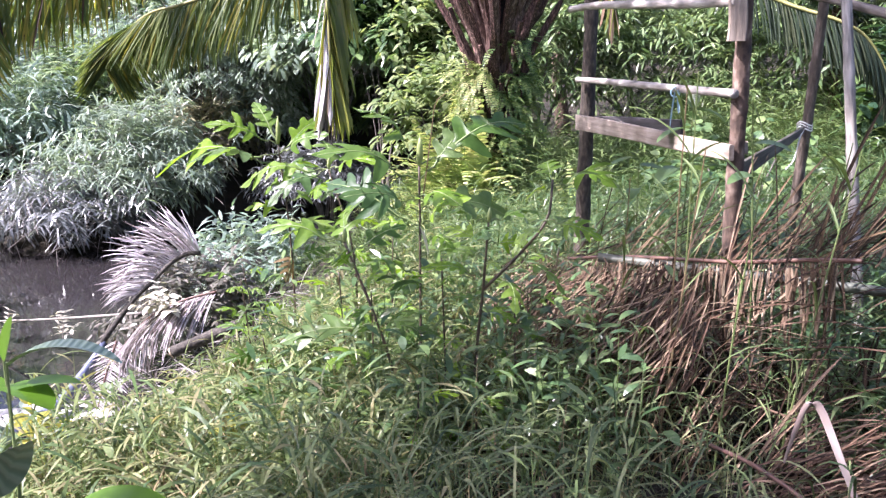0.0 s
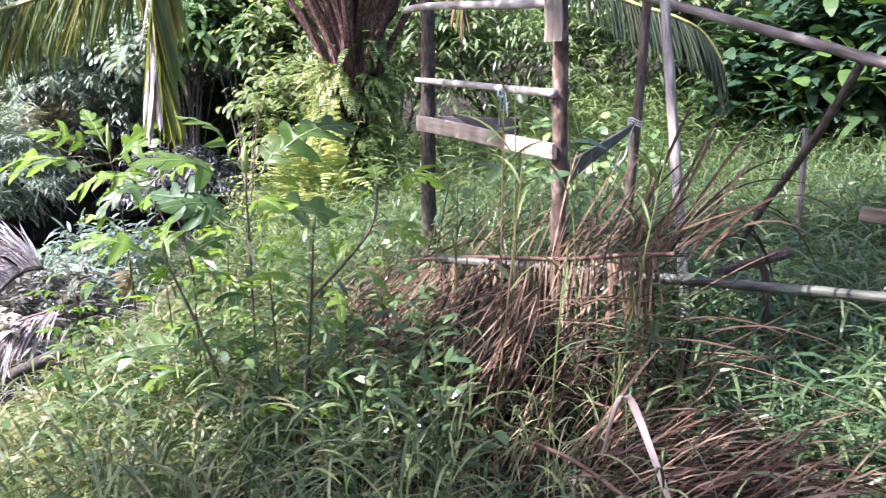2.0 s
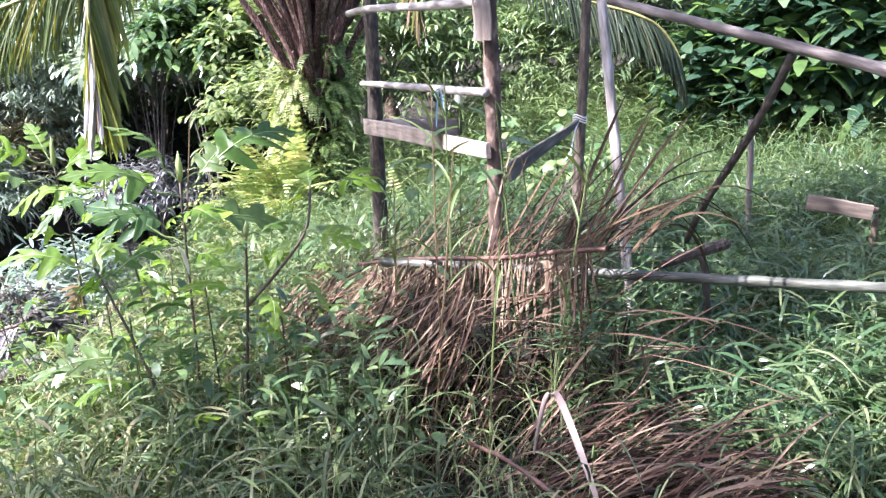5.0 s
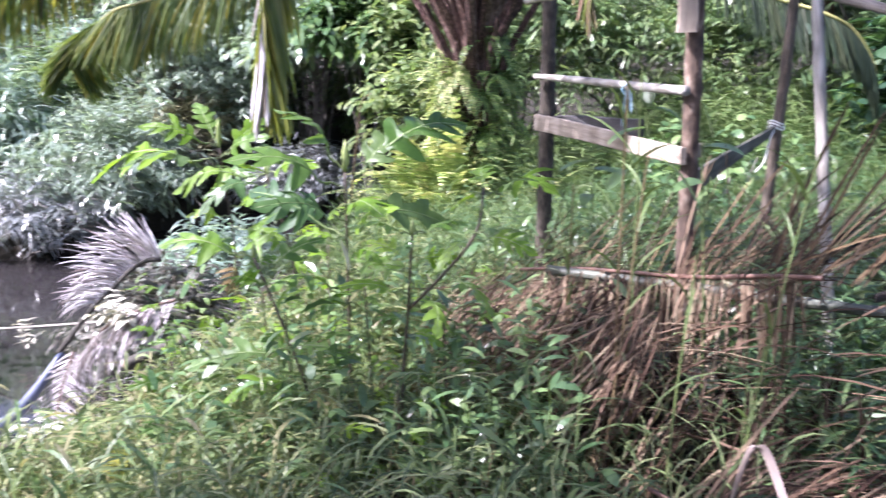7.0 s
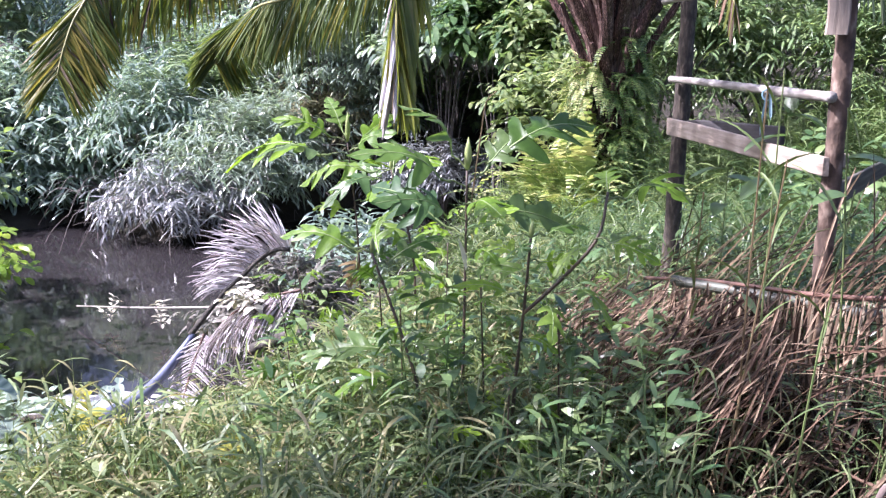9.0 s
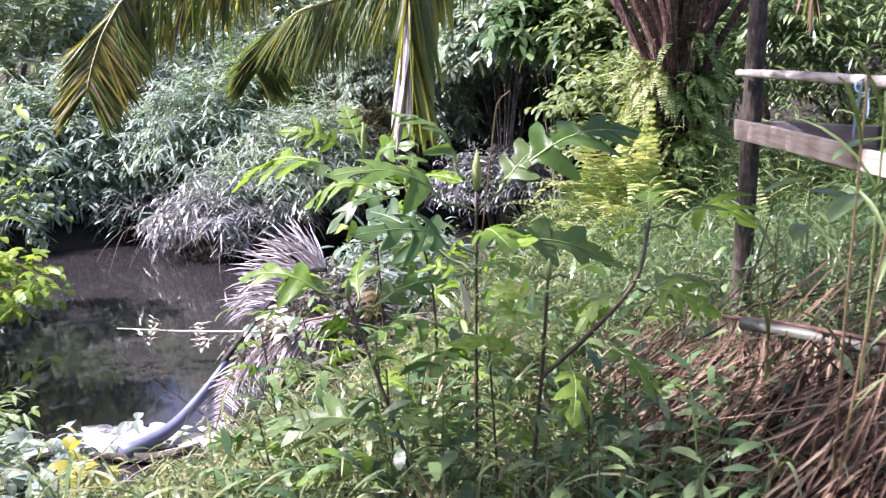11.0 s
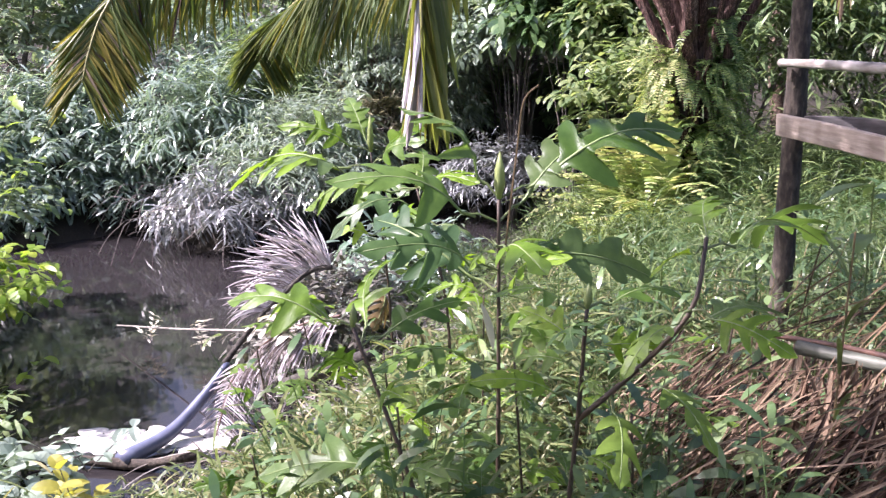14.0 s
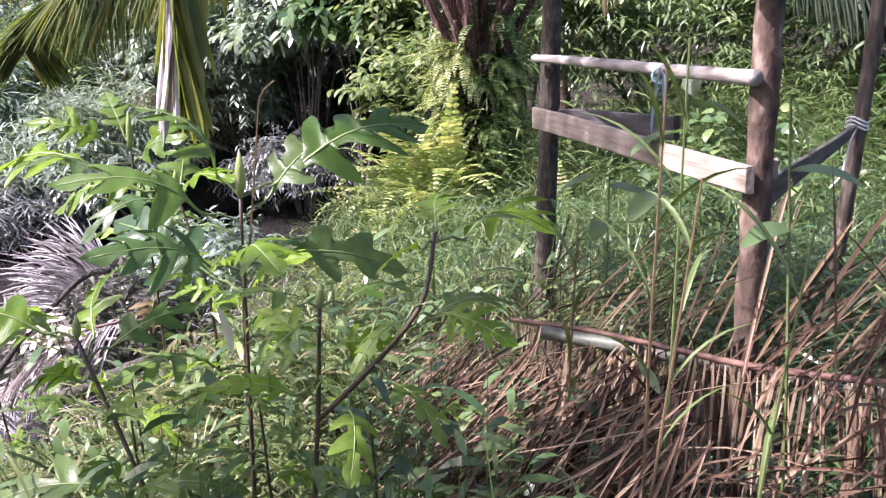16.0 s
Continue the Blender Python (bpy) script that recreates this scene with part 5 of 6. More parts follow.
def stalk(foot, top, seed):
    rs = np.random.RandomState(seed)
    ob = thing("tall_grass", foot, "tall thin grass stalk with a few blades", "grass", "tall stalks at the fence")
    P = curve([foot, ((foot[0] + top[0]) / 2 + rs.normal(0, 0.02), (foot[1] + top[1]) / 2, (foot[2] + top[2]) / 2), top], 10)
    part("stalk", tube(P, np.linspace(0.004, 0.002, 10), 5), M["stem_green" if rs.rand() < 0.5 else "straw"], ob)
    for k in range(4):
        a = rs.uniform(0, 6.28)
        part("blade", ribbons([P[5 + k]], [(math.cos(a) * 0.5, math.sin(a) * 0.5, 1.0)], rs.uniform(0.15, 0.28), 0.010, 1.2, 6, "blade", 0.15, 0.3, rs), M["grass"], ob)


for k, (fx, fy, tx, ty, tz) in enumerate([(0.46, 2.95, 0.463, 2.9, 1.38), (0.50, 3.05, 0.51, 3.0, 1.42), (0.40, 2.8, 0.52, 2.85, 1.20), (0.30, 3.2, 0.33, 3.2, 1.05), (0.85, 3.0, 0.98, 2.95, 1.2), (0.58, 2.75, 0.66, 2.7, 1.15), (0.75, 2.7, 0.9, 2.62, 1.22)]):
    stalk((fx, fy, ground_z(fx, fy)), (tx, ty, tz), 500 + k)


# ---- grasses ----
def clump(x, y):
    """Uneven growth: 0 in gaps, 1 in thick clumps."""
    v = np.sin(x * 5.1 + 2.0 * np.sin(y * 2.3)) * np.sin(y * 4.3 + 1.7 * np.sin(x * 3.1 + 1)) + 0.6 * np.sin(x * 11 + y * 3) * np.sin(y * 9.7 - x * 4)
    return np.clip(0.5 + 0.42 * v, 0, 1)


def cropped(x, y):
    """Grass stays short where the bank falls towards the pool."""
    return 1 - 0.52 * smooth01((-x - 0.85) / 0.6) * smooth01((y - 2.6) / 0.8) * smooth01((6.6 - y) / 0.8)


def scatter(n, x0, x1, y0, y1, rs, keep):
    x, y = rs.uniform(x0, x1, n), rs.uniform(y0, y1, n)
    ok = (shore(x, y) > 0.12) & keep(x, y) & (rs.rand(n) < 0.35 + 0.75 * clump(x, y))
    x, y = x[ok], y[ok]
    return np.stack([x, y, land(x, y) - 0.01], 1)


def leafy_stems(foot, height, leaf, width, count, rs, droop=1.4, segs=4, lean=0.25):
    """Grass stems with arching leaves all the way up."""
    n = len(foot)
    h = height * rs.uniform(0.6, 1.3, n) * (0.65 + 0.75 * clump(foot[:, 0], foot[:, 1])) * cropped(foot[:, 0], foot[:, 1])
    tilt = np.stack([rs.normal(0, lean, n), rs.normal(0, lean, n), np.ones(n)], 1)
    pieces = [ribbons(foot, tilt, h, 0.0035, 0.2, 3, "strap", 0.0, 0.8, rs)]
    base, aim = [], []
    a0 = rs.uniform(0, 6.28, n)
    for k in range(count):
        f = 0.25 + 0.75 * (k + rs.uniform(0, 0.5, n)) / count
        a = a0 + k * np.pi + rs.normal(0, 0.5, n)
        base.append(foot + unit(tilt) * (h * f)[:, None])
        aim.append(np.stack([np.cos(a), np.sin(a), rs.uniform(0.5, 1.5, n)], 1))
    base, aim = np.concatenate(base), np.concatenate(aim)
    m = len(base)
    pieces.append(ribbons(base, aim, leaf * rs.uniform(0.6, 1.3, m) * (0.4 + 0.6 * cropped(base[:, 0], base[:, 1])), width * rs.uniform(0.7, 1.25, m), droop * rs.uniform(0.5, 1.5, m), segs, "lance", 0.0, 0.45, rs))
    return joined(pieces)


def tufts(foot, per, length, width, rs, droop=1.2, segs=4, spread=0.55):
    f = np.repeat(foot, per, 0) + np.append(rs.normal(0, 0.025, (len(foot) * per, 2)), np.zeros((len(foot) * per, 1)), 1)
    n = len(f)
    aim = np.stack([rs.normal(0, spread, n), rs.normal(0, spread, n), np.ones(n)], 1)
    return ribbons(f, aim, length * rs.uniform(0.55, 1.3, n) * cropped(f[:, 0], f[:, 1]), width * rs.uniform(0.7, 1.3, n), droop * rs.uniform(0.3, 1.6, n), segs, "blade", 0.0, 0.6, rs)


g = np.random.RandomState(71)
near = lambda x, y: (x > -0.45) & (y < 2.95)
left = lambda x, y: (~near(x, y) | (np.sin(x * 41 + y * 29) > 0.75)) & (x < -0.1 - 0.12 * (y - 2)) & (y > 1.6) & (x > -2.9 - 0.6 * (y - 4.1))
lone("bank_grass", leafy_stems(scatter(2600, -4.7, -1.9, 3.2, 7.7, g, left), 0.17, 0.10, 0.010, 6, g, 1.0), M["grass_pale"], "short pale grass at the foot of the bank", "grass", "stuff")
lone("bank_grass", leafy_stems(scatter(5600, -1.8, 0.1, 1.7, 6.4, g, left), 0.34, 0.12, 0.009, 7, g, 0.9, 4, 0.3), M["grass_pale"], "pale yellow-green grass thick on the sloping bank", "grass", "stuff")
lone("bank_grass", leafy_stems(scatter(3300, -3.6, 0.4, 1.7, 9.6, g, lambda x, y: (~near(x, y) | (np.sin(x * 31 + y * 47) > 0.5)) & (x < 0.3) & (x > -2.1 - 0.5 * np.clip(y - 6.3, 0, 9))), 0.34, 0.16, 0.0095, 6, g, 1.4), M["grass"], "green grass thick on the sloping bank", "grass", "stuff")
lone("dry_grass", tufts(scatter(2000, -2.2, 0.6, 1.8, 6.0, g, lambda x, y: ~near(x, y) | (np.sin(x * 23 + y * 37) > 0.8)), 7, 0.36, 0.0055, g, 1.6), M["straw"], "dry straw-coloured grass between the green", "grass", "stuff")
lone("arching_grass", leafy_stems(scatter(640, -0.7, 1.7, 1.6, 3.1, g, lambda x, y: (x > -0.7) & ((x < 0.62) | (y > 2.6) | (np.sin(x * 37 + y * 53) > 0.2))), 0.36, 0.26, 0.0072, 5, g, 2.2, 6), M["grass_broad"], "dark green grass with long arching blades", "grass", "stuff")
lone("meadow_grass", leafy_stems(scatter(8000, 0.85, 4.2, 2.3, 5.6, g, lambda x, y: x > 0.9), 0.40, 0.16, 0.012, 6, g, 1.2), M["grass_cool"], "fresh green grass beyond the bamboo rail", "grass", "stuff")
lone("meadow_grass", tufts(scatter(14000, -2.0, 9.0, 4.6, 15.0, g, lambda x, y: y > 4.6), 5, 0.42, 0.010, g, 1.1, 3), M["grass"], "soft green grass behind the fence", "grass", "stuff")
lone("meadow_grass", leafy_stems(scatter(7000, -0.6, 8.0, 4.4, 11.0, g, lambda x, y: y > 4.2), 0.42, 0.15, 0.012, 5, g, 1.2, 3), M["grass_cool"], "tall fresh green grass behind the fence", "grass", "stuff")
lone("meadow_grass", leafy_stems(scatter(3600, -0.6, 5.0, 9.0, 14.0, g, lambda x, y: y > 9), 0.75, 0.22, 0.016, 6, g, 1.0, 3), M["grass"], "tall rank grass at the back of the clearing", "grass", "stuff")
lone("weeds", leafy_stems(scatter(330, -1.0, 0.4, 2.6, 4.2, g, lambda x, y: x < 0.4), 0.48, 0.085, 0.020, 7, g, 1.0, 4), M["bush_green"], "low broad-leaved weeds among the grass", "weeds", "stuff")
lone("weeds", leafy_stems(scatter(170, -2.6, 0.4, 2.0, 4.6, g, lambda x, y: x < 0.4), 0.34, 0.07, 0.020, 6, g, 1.0, 4), M["bush_bright"], "low bright green broad-leaved weeds among the grass", "weeds", "stuff")
lone("weeds", leafy_stems(scatter(90, -0.8, 0.3, 2.6, 3.7, g, lambda x, y: x < 0.3), 0.42, 0.08, 0.030, 6, g, 1.2, 4), M["weed"], "leafy weeds with soft oval leaves under the shrubs", "weeds", "stuff")
lone("side_grass", leafy_stems(scatter(2000, -9.0, -3.8, 3.5, 8.8, g, lambda x, y: y < 5.65 - 0.62 * (x + 4.3)), 0.26, 0.15, 0.012, 6, g, 1.6), M["grass"], "rank grey-green grass on the bank of the pool", "grass", "stuff")
lone("litter_grass", tufts(scatter(800, -3.5, 3.5, 0.9, 4.5, g, lambda x, y: ~near(x, y)), 4, 0.20, 0.007, g, 1.5, 3), M["grass_broad"], "short grass low on the ground", "grass", "stuff")

gr = np.random.RandomState(77)
lone("ground_grass", tufts(scatter(9000, -9.0, 9.0, -8.0, 5.5, gr, lambda x, y: (y < 1.3) | (x > 3.2) | (x < -4.2)), 4, 0.15, 0.008, gr, 1.3, 3), M["grass_broad"], "short rough grass over the open ground round the path", "grass", "stuff")


# ---- bushes ----
def sprays(centre, radii, twigs, per, leaf, width, rs, droop=0.9, shape="lance", twig_len=0.5, hang=0.5, shell=0.55, segs=3):
    """Twigs that grow outwards from a bush's body, with leaves along them."""
    u = unit(rs.normal(0, 1, (twigs, 3)))
    u[:, 2] = np.where(u[:, 2] < -0.3, -u[:, 2], u[:, 2])
    lump = 1 + 0.28 * np.sin(u[:, 0] * 5 + centre[0] * 3) * np.sin(u[:, 1] * 6 + 1) + 0.2 * np.sin(u[:, 2] * 7 + centre[1])
    rad = (shell + (1 - shell) * rs.rand(twigs) ** 0.6)[:, None] * lump[:, None]
    p0 = np.array(centre) + u * np.array(radii) * rad
    d = unit(u * np.array([1, 1, 0.7]) + np.stack([rs.normal(0, 0.35, twigs), rs.normal(0, 0.35, twigs), rs.normal(0.25, 0.3, twigs)], 1))
    tl = twig_len * rs.uniform(0.6, 1.3, twigs)
    pieces = [ribbons(p0, d, tl, 0.008, hang, 3, "strap", 0.0, 0.5, rs)]
    base, aim = [], []
    dd, p = d.copy(), p0.copy()
    across = unit(np.cross(d, [0, 0, 1.0]))
    for k in range(per):
        dd = unit(dd + np.array([0, 0, -hang / per]))
        p = p + dd * (tl / per)[:, None]
        s = 1 if k % 2 else -1
        base.append(p.copy())
        aim.append(dd * 0.6 + across * s * 0.8 + rs.normal(0, 0.25, (twigs, 3)) + np.array([0, 0, 0.1]))
    base, aim = np.concatenate(base), np.concatenate(aim)
    n = len(base)
    pieces.append(ribbons(base, aim, leaf * rs.uniform(0.6, 1.3, n), width * rs.uniform(0.7, 1.3, n), droop * rs.uniform(0.4, 1.6, n), segs, shape, 0.0, 0.4, rs))
    return joined(pieces)


def bush(name, label, x, y, zc, radii, twigs, per, leaf, width, mat, seed, category="bush", group="", z0=None, **kw):
    rs = np.random.RandomState(seed)
    z0 = ground_z(x, y) - 0.05 if z0 is None else z0
    ob = thing(name, (x, y, z0), label, category, group)
    limbs = []
    for k in range(7):
        a = rs.uniform(0, 6.28)
        e = np.array([x + math.cos(a) * radii[0] * 0.6, y + math.sin(a) * radii[1] * 0.6, zc + rs.uniform(-0.2, 0.7) * radii[2]])
        limbs.append(tube(curve([(x + rs.normal(0, 0.05), y + rs.normal(0, 0.05), z0), (x + math.cos(a) * radii[0] * 0.2, y + math.sin(a) * radii[1] * 0.2, (z0 + zc) / 2), e], 7), np.linspace(0.03, 0.008, 7) * max(0.6, radii[2]), 6))
    for limb in limbs:
        part("branch", limb, M["twig"], ob, "", True)
    part("foliage", sprays((x, y, zc), radii, twigs, per, leaf, width, rs, **kw), M[mat], ob)
    return ob


BUSHES = [
    # the far bank of the pool: glossy bushes that hang to the water, bluish sky sheen in their colour
    ("bank_bush", "dense bush with drooping glossy leaves over the water, bluish sky sheen in their colour", -10.302, 13.208, -0.27, (1.18, 1.062, 1.121), 620, 9, 0.236, 0.0472, "bush_sky_sheen", 0.5),
    ("bank_bush", "dense bush with drooping glossy leaves over the water, bluish sky sheen in their colour", -11.718, 12.028, -0.27, (1.298, 1.062, 1.121), 600, 9, 0.236, 0.0496, "bush_sky_sheen", 0.5),
    ("bank_bush", "tall green bush behind the far bank, painted pale as if sunlit", -13.016, 14.742, 1.264, (2.124, 1.534, 1.888), 640, 9, 0.283, 0.0826, "bush_sunlit", 0.6),
    ("bank_bush", "dark bush with narrow leaves behind the inlet", -10.538, 15.922, 0.792, (1.652, 1.18, 1.534), 560, 9, 0.26, 0.0413, "bush_sky_sheen", 0.5),
    ("bank_bush", "bush with long drooping leaves on the bank, bluish sky sheen in their colour", -8.001, 13.503, -0.034, (0.885, 0.708, 0.826), 460, 9, 0.283, 0.0354, "bush_sky_sheen", 0.5),
    ("bank_bush", "tall green bush at the back of the bank", -9.712, 18.754, 1.972, (2.242, 1.416, 2.006), 600, 9, 0.307, 0.0826, "bush_sunlit", 0.6),
    ("bank_bush", "low bush trailing its leaves in the water", -10.538, 11.674, -0.86, (0.944, 0.531, 0.531), 330, 8, 0.212, 0.0425, "bush_sky_sheen", 0.4),
    ("bank_bush", "low bush trailing its leaves in the water", -9.358, 12.736, -0.801, (0.708, 0.531, 0.59), 260, 8, 0.212, 0.0425, "bush_sky_sheen", 0.4),
    ("bank_bush", "low bush trailing its leaves in the water", -12.072, 10.73, -0.801, (0.944, 0.531, 0.59), 300, 8, 0.212, 0.0425, "bush_far", 0.4),
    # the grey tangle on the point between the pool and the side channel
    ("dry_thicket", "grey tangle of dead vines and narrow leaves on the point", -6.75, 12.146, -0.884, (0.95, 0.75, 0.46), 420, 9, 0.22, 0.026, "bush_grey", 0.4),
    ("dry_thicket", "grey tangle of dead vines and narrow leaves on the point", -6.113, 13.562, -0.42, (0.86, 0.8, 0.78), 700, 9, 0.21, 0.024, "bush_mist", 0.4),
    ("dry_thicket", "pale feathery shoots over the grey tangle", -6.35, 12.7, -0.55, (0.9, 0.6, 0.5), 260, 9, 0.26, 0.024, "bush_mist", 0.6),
    ("dry_thicket", "bluish-green tangle of creepers over a low bush", -6.998, 15.922, 0.615, (1.416, 1.062, 1.18), 700, 9, 0.201, 0.0378, "bush_sky_sheen", 0.45),
    ("dry_thicket", "grey tangle of dead vines beside the side channel", -5.877, 15.45, -0.27, (0.826, 0.944, 0.826), 560, 9, 0.189, 0.0307, "bush_brown_lit", 0.4),
    ("bank_bush", "bush with bright leaf sprays behind the grey tangle", -7.824, 14.86, 0.143, (1.062, 0.826, 0.944), 420, 9, 0.26, 0.0472, "bush_far", 0.5),
    ("bank_bush", "bluish-green bush crowding the side channel", -5.759, 16.984, 0.615, (0.767, 0.708, 1.121), 420, 9, 0.236, 0.0531, "bush_brown_lit", 0.45),
    ("bank_bush", "tall bluish-green bush crowding the side channel", -6.172, 18.518, 1.972, (1.298, 0.944, 1.062), 460, 9, 0.26, 0.0649, "bush_far", 0.5),
    # over the side channel and round the palm
    ("leafy_bush", "tall bush with broad green leaves overhanging the channel", -4.756, 20.642, 2.798, (2.596, 1.416, 1.416), 700, 9, 0.307, 0.1003, "bush_far", 0.6),
    ("leafy_bush", "dark bush deep in the shade over the channel", -4.992, 23.002, 0.91, (3.068, 1.062, 2.124), 620, 9, 0.307, 0.1003, "bush_green", 0.6),
    ("leafy_bush", "dark bush deep in the shade beside the channel", -6.172, 18.99, 0.084, (1.18, 1.062, 1.298), 520, 9, 0.26, 0.0826, "woods", 0.5),
    ("leafy_bush", "dark bush deep in the shade beside the channel", -2.75, 19.462, 0.202, (1.062, 0.944, 1.416), 480, 9, 0.26, 0.0826, "woods", 0.5),
    ("leafy_bush", "bush that arches low over the side channel", -4.52, 18.046, 1.795, (1.888, 1.062, 0.826), 560, 9, 0.283, 0.0826, "bush_far", 0.6),
    ("leafy_bush", "bush with broad glossy green leaves beside the channel", -1.35, 13, 1.42, (0.5, 0.5, 0.62), 240, 9, 0.17, 0.06, "bush_bright", 0.5),
    ("leafy_bush", "bush with drooping broad glossy leaves over the channel", -2.3, 13.4, 1.55, (0.72, 0.5, 0.42), 240, 9, 0.25, 0.085, "bush_gloss", 0.4),
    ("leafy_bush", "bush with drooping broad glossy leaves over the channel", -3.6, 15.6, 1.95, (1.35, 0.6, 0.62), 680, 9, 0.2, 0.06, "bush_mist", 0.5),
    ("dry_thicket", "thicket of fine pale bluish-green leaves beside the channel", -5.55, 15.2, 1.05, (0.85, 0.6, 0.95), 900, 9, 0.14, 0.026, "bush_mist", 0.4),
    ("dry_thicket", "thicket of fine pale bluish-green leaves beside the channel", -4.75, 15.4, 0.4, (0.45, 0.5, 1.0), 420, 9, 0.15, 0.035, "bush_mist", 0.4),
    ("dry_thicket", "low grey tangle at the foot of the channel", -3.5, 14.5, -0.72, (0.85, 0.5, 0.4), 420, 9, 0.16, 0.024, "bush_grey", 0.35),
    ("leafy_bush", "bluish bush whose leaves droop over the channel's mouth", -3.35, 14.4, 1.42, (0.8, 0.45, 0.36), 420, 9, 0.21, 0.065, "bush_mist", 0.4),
    ("leafy_bush", "green bush with glossy leaves beside the palm", -1.25, 11.2, 0.45, (0.42, 0.4, 0.72), 190, 9, 0.15, 0.05, "bush_bright", 0.4),
    ("leafy_bush", "bush with broad dark leaves behind the palm", -0.11, 13.2, 1.2, (1.3, 0.9, 1.4), 700, 9, 0.19, 0.04, "bush_far", 0.6),
    ("leafy_bush", "leafy bush behind the fence", 1.4, 13.4, 1.1, (1.3, 0.9, 1.4), 800, 9, 0.20, 0.026, "bush_far", 0.6),
    ("leafy_bush", "leafy bush behind the fence", 3.1, 12.8, 1, (1.3, 0.9, 1.3), 800, 9, 0.20, 0.026, "bush_far", 0.6),
    ("leafy_bush", "leafy weed with broad leaves behind the middle post", 1.5, 7, 0.40, (0.42, 0.4, 0.35), 60, 6, 0.12, 0.055, "bush_green", 0.3),
    ("leafy_bush", "large-leaved climbing plant at the meadow's edge", 4.2, 9.8, 0.65, (0.8, 0.6, 0.75), 190, 6, 0.25, 0.10, "big_leaf", 0.5),
    ("leafy_bush", "large-leaved climbing plant at the meadow's edge", 5, 9.6, 1, (1.0, 0.9, 1.0), 320, 6, 0.30, 0.12, "big_leaf", 0.5),
    ("leafy_bush", "leafy bush behind the climbing plants", 4.6, 12.0, 1.5, (2.0, 0.9, 1.6), 800, 9, 0.22, 0.04, "bush_far", 0.6),
    ("leafy_bush", "leafy bush at the meadow's edge", 7, 10.5, 1.4, (1.5, 1.2, 1.5), 420, 8, 0.28, 0.07, "bush_far", 0.6),
    # the near left bank
    ("bank_shrub", "tall sparse shrub with green leaves on the bank", -7.706, 8.311, -0.211, (0.767, 0.59, 0.767), 110, 7, 0.153, 0.0649, "bush_far", 0.35),
    ("bank_shrub", "low weeds hanging over the pool's edge", -6.998, 7.367, -0.801, (0.708, 0.472, 0.413), 200, 7, 0.153, 0.0531, "bush_far", 0.3),
    ("bank_shrub", "low tangle of brownish weeds behind the dry fronds", -3.281, 8.134, -1.002, (0.496, 0.59, 0.33), 240, 7, 0.153, 0.0354, "bush_brown", 0.25),
    ("bank_shrub", "low tangle of grey-green weeds behind the dry fronds", -3.104, 9.55, -0.978, (0.59, 0.708, 0.413), 240, 7, 0.165, 0.0413, "bush_sky_sheen", 0.3),
    ("bank_shrub", "low shrub with green leaves beside the pool", -5.877, 6.423, -0.447, (0.649, 0.531, 0.448), 190, 6, 0.13, 0.059, "lime", 0.25),
    ("bank_shrub", "low tangle of grey-green weeds beside the pool", -4.697, 4.948, -0.978, (0.59, 0.472, 0.295), 200, 7, 0.142, 0.0354, "bush_far", 0.25),
    ("bank_shrub", "low tangle of green weeds on the bank", -3.517, 4.181, -0.742, (0.531, 0.413, 0.212), 150, 6, 0.118, 0.0531, "bush_mist", 0.2),
]
for k, (nm, lab, x, y, zc, rad, tw, per, lf, wd, mt, tlen) in enumerate(BUSHES):
    shp = "oval" if wd / lf > 0.3 else "lance"
    bush(nm, lab, x, y, zc, rad, tw, per, lf, wd, mt, 300 + k, shape=shp, twig_len=tlen, hang=1.0 if mt in ("bush_sky_sheen", "bush_grey", "bush_gloss", "bush_mist") else 0.5, segs=4 if shp == "oval" else 3)


def vines(centre, radii, n, seed):
    """Dead creepers looping over a thicket."""
    rs = np.random.RandomState(seed)
    out = []
    for k in range(n):
        u = unit(rs.normal(0, 1, 3) * np.array([1, 1, 0.7]) + np.array([0, -0.5, 0.3]))
        p = np.array(centre) + u * np.array(radii) * rs.uniform(0.8, 1.2)
        d = unit(rs.normal(0, 1, 3) + np.array([0, -0.3, 0.2]))
        q = p + d * rs.uniform(0.3, 0.9) + np.array([0, 0, -0.25])
        m = (p + q) / 2 + np.array([0, -0.05, rs.uniform(0.02, 0.25)])
        out.append(tube(curve([p, m, q], 7), rs.uniform(0.002, 0.005), 4))
    return joined(out)


lone("creepers", vines((-6.939, 12.028, -0.86), (1.121, 0.944, 0.649), 120, 601), M["twig"], "tangle of thin dead creepers over the grey thicket", "creepers", "stuff")
lone("creepers", vines((-6.113, 13.562, -0.506), (1.121, 0.944, 0.944), 110, 602), M["twig"], "tangle of thin dead creepers over the grey thicket", "creepers", "stuff")
lone("creepers", vines((-6.998, 15.804, 0.674), (1.652, 1.18, 1.298), 120, 603), M["twig"], "tangle of brown creepers over the bush", "creepers", "stuff")


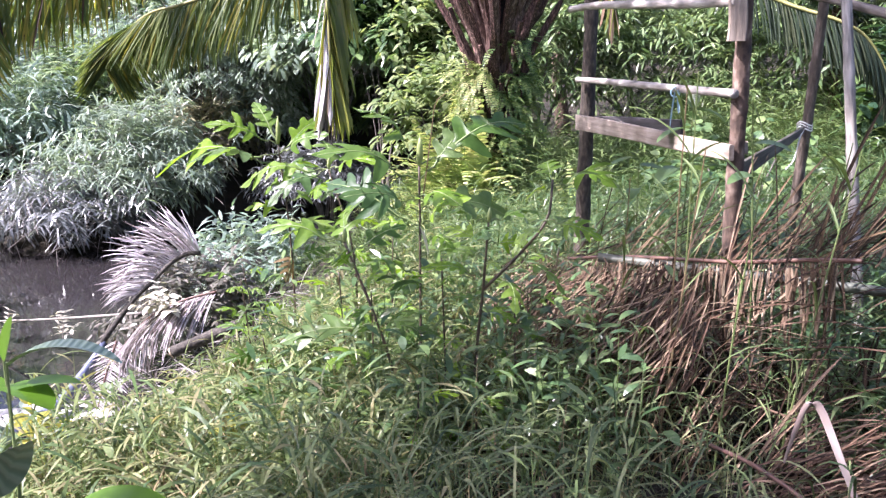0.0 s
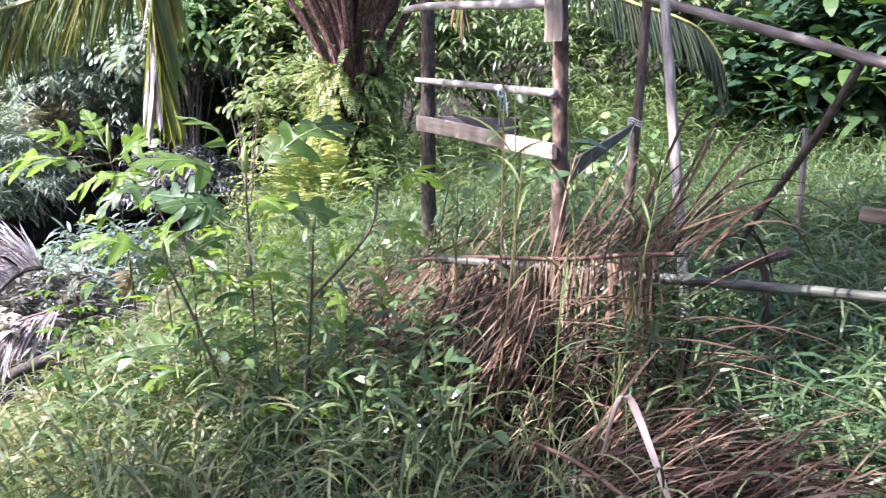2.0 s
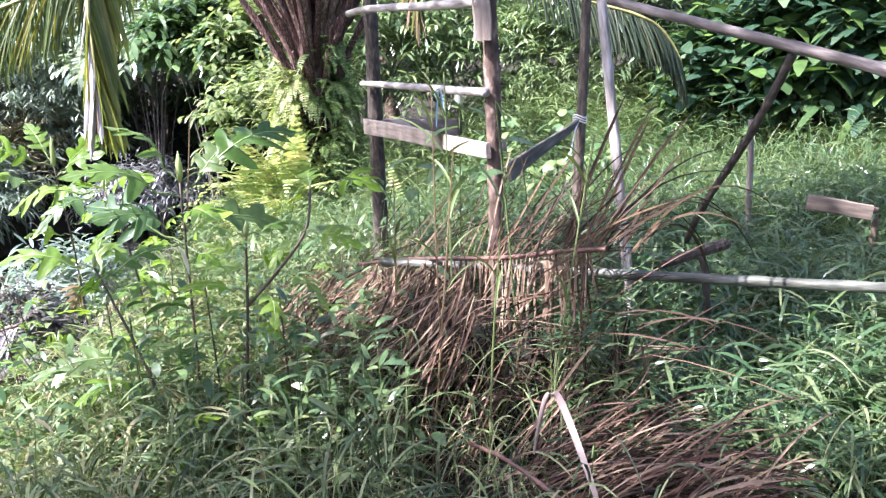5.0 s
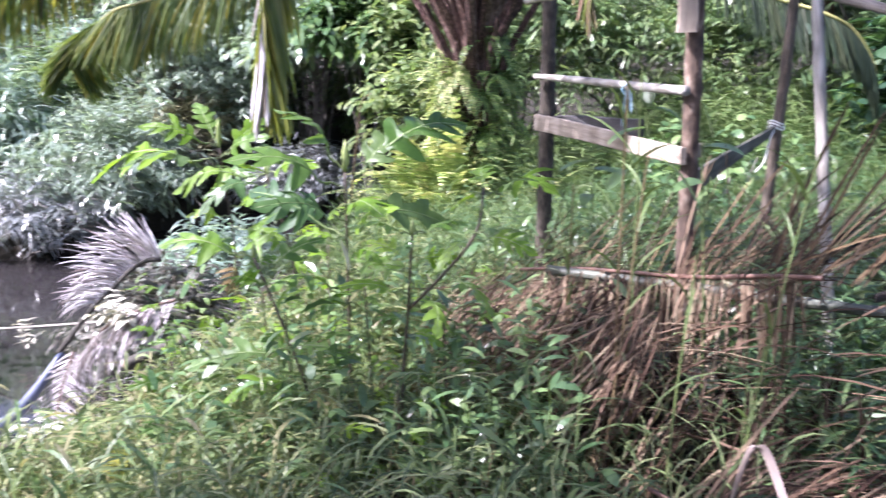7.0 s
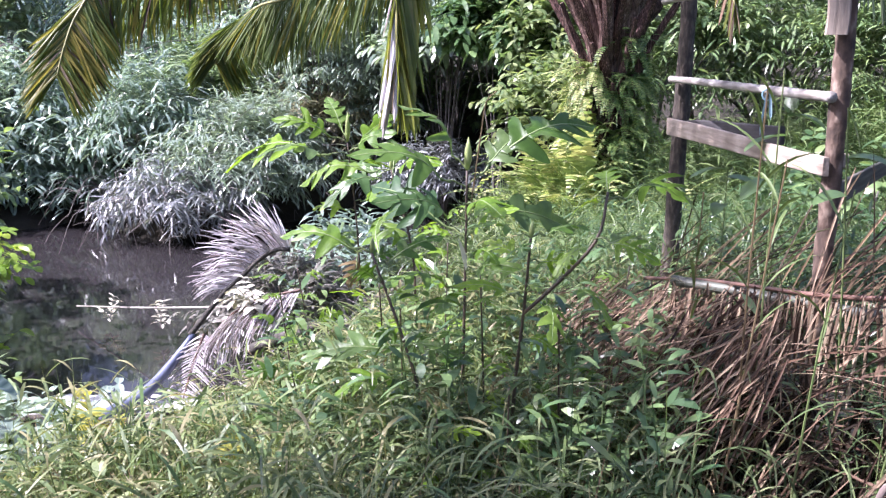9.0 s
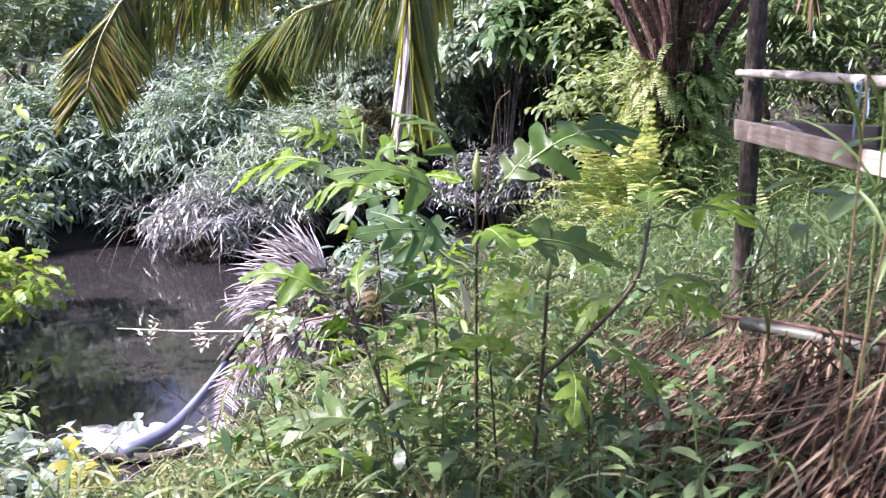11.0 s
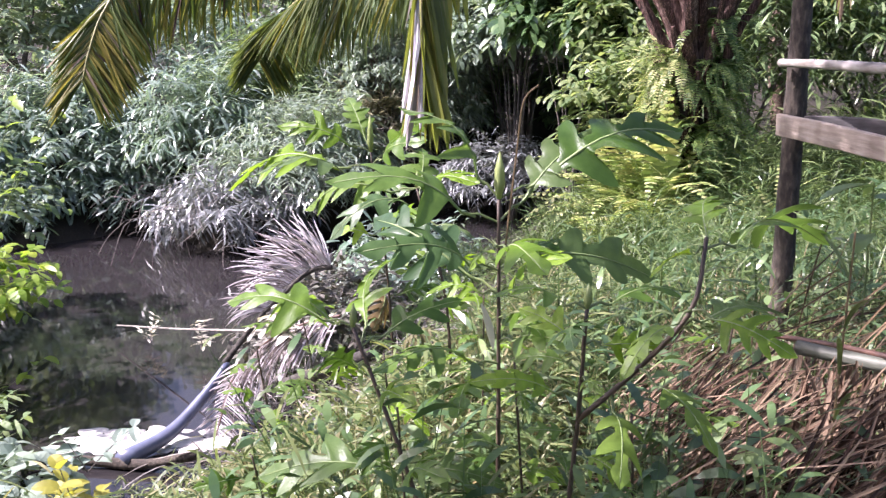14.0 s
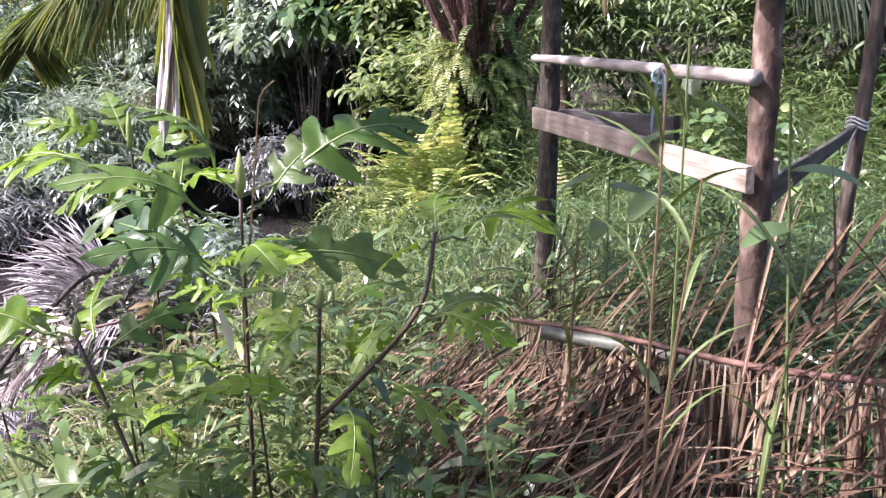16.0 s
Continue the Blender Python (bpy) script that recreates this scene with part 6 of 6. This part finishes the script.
# ---- woods all round ----
def woods():
    rs = np.random.RandomState(91)
    base, aim = [], []
    for k in range(150):
        a = k / 150 * 2 * np.pi + rs.normal(0, 0.02)
        r = rs.uniform(20.5, 27) + (8.0 if -2.2 < math.atan2(math.sin(a), math.cos(a)) < -0.15 else 0.0)
        cx, cy = r * math.sin(a), 3 + r * math.cos(a)
        h = rs.uniform(1.0, 2.8) if -1.25 < math.atan2(cx, cy) < -0.15 else rs.uniform(1.5, 5.5)
        n = 330
        u = unit(rs.normal(0, 1, (n, 3)))
        base.append(np.array([cx, cy, h]) + u * np.array([2.6, 2.6, 2.2]) * rs.uniform(0.6, 1.1, (n, 1)))
        aim.append(u + rs.normal(0, 0.4, (n, 3)))
    base, aim = np.concatenate(base), np.concatenate(aim)
    n = len(base)
    return ribbons(base, aim, rs.uniform(0.35, 0.8, n), rs.uniform(0.12, 0.3, n), rs.uniform(0.3, 1.4, n), 3, "oval", 0.0, 0.4, rs)


lone("far_woods", woods(), M["woods"], "dense woods in haze-paled green that close the view all round", "woods", "stuff")


def tree(x, y, h, r, mat, seed, label):
    rs = np.random.RandomState(seed)
    z0 = ground_z(x, y) - 0.1
    ob = thing("tree", (x, y, z0), label, "tree", "trees at the meadow's edge")
    part("trunk", tube(curve([(x, y, z0), (x + rs.normal(0, 0.1), y, z0 + h * 0.4), (x + rs.normal(0, 0.25), y + rs.normal(0, 0.2), z0 + h)], 14), np.linspace(r, r * 0.35, 14), 10, 0.05), M["bark"], ob, "", True)
    for k in range(6):
        a = rs.uniform(0, 6.28)
        zb = z0 + h * rs.uniform(0.45, 0.9)
        part("limb", tube(curve([(x, y, zb), (x + math.cos(a) * 0.6, y + math.sin(a) * 0.6, zb + 0.5), (x + math.cos(a) * 1.4, y + math.sin(a) * 1.4, zb + 0.8)], 8), np.linspace(r * 0.45, 0.012, 8), 7), M["bark"], ob, "", True)
    part("crown", sprays((x, y, z0 + h), (1.9, 1.9, 1.3), 420, 9, 0.24, 0.07, rs, hang=0.7, twig_len=0.7), M[mat], ob)


for k, (x, y, h, r) in enumerate([(3.75, 12.1, 4.2, 0.11), (5.6, 12.2, 4.4, 0.10), (-15.5, 17.5, 3.0, 0.14), (8.6, 13.0, 4.6, 0.14), (0.4, 16.0, 4.6, 0.14)]):
    tree(x, y, h, r, "bush_sunlit" if k == 2 else "woods", 400 + k, "slim tree with a crown painted pale as if sunlit" if k == 2 else "slim tree with a dark green crown")


# ---- an unseen tall tree, added so that its crown shades the near grass ----
def shade_tree():
    rs = np.random.RandomState(470)
    x, y = -2.6, -1.4
    z0 = ground_z(x, y) - 0.1
    ob = thing("tree", (x, y, z0), "tall unseen tree added to shade the near grass", "tree")
    top = np.array((-0.95, 3.05, 4.9))
    part("trunk", tube(curve([(x, y, z0), (x + 0.05, y + 0.2, 2.2), (-2.2, 1.2, 3.9), top], 16), np.linspace(0.16, 0.06, 16), 12, 0.05), M["bark"], ob, "", True)
    for k in range(9):
        a = k * 0.7
        e = top + np.array([math.cos(a) * 0.9, math.sin(a) * 0.9, rs.uniform(-0.3, 0.7)])
        part("limb", tube(curve([(-2.1, 1.6, 4.2), (top + e) / 2 + np.array([0, 0, 0.2]), e], 8), np.linspace(0.06, 0.012, 8), 7), M["bark"], ob, "", True)
    part("crown", sprays(tuple(top), (0.85, 0.9, 0.6), 42, 9, 0.22, 0.08, rs, hang=0.7, twig_len=0.45, shell=0.2, shape="oval"), M["bush_green"], ob)

    # added boughs out of view, each set where its shadow should fall
    for at, radii, twigs in (((-3.3, 0.75, 4.6), (0.65, 0.6, 0.5), 36), ((-2.35, 0.5, 4.6), (0.55, 0.38, 0.4), 24), ((-3.2, 1.5, 4.6), (0.6, 0.4, 0.3), 22), ((-2.4, 3.35, 4.7), (0.75, 0.75, 0.4), 50)):
        part("limb", tube(curve([(-2.35, 0.6, 3.5), ((at[0] - 2.4) / 2, at[1] * 0.6, 4.3), at], 8), np.linspace(0.05, 0.012, 8), 7), M["bark"], ob, "", True)
        part("crown", sprays(at, radii, twigs, 9, 0.22, 0.08, rs, hang=0.7, twig_len=0.45, shell=0.15, shape="oval"), M["bush_green"], ob)
    bough = np.array((-1.0, 3.55, 5.1))
    part("limb", tube(curve([(-2.1, 1.6, 4.2), (-1.6, 2.6, 4.9), bough], 8), np.linspace(0.05, 0.015, 8), 7), M["bark"], ob, "", True)
    part("crown", sprays(tuple(bough), (1.2, 1.05, 0.5), 60, 9, 0.22, 0.08, rs, hang=0.7, twig_len=0.45, shell=0.2, shape="oval"), M["bush_green"], ob)


shade_tree()
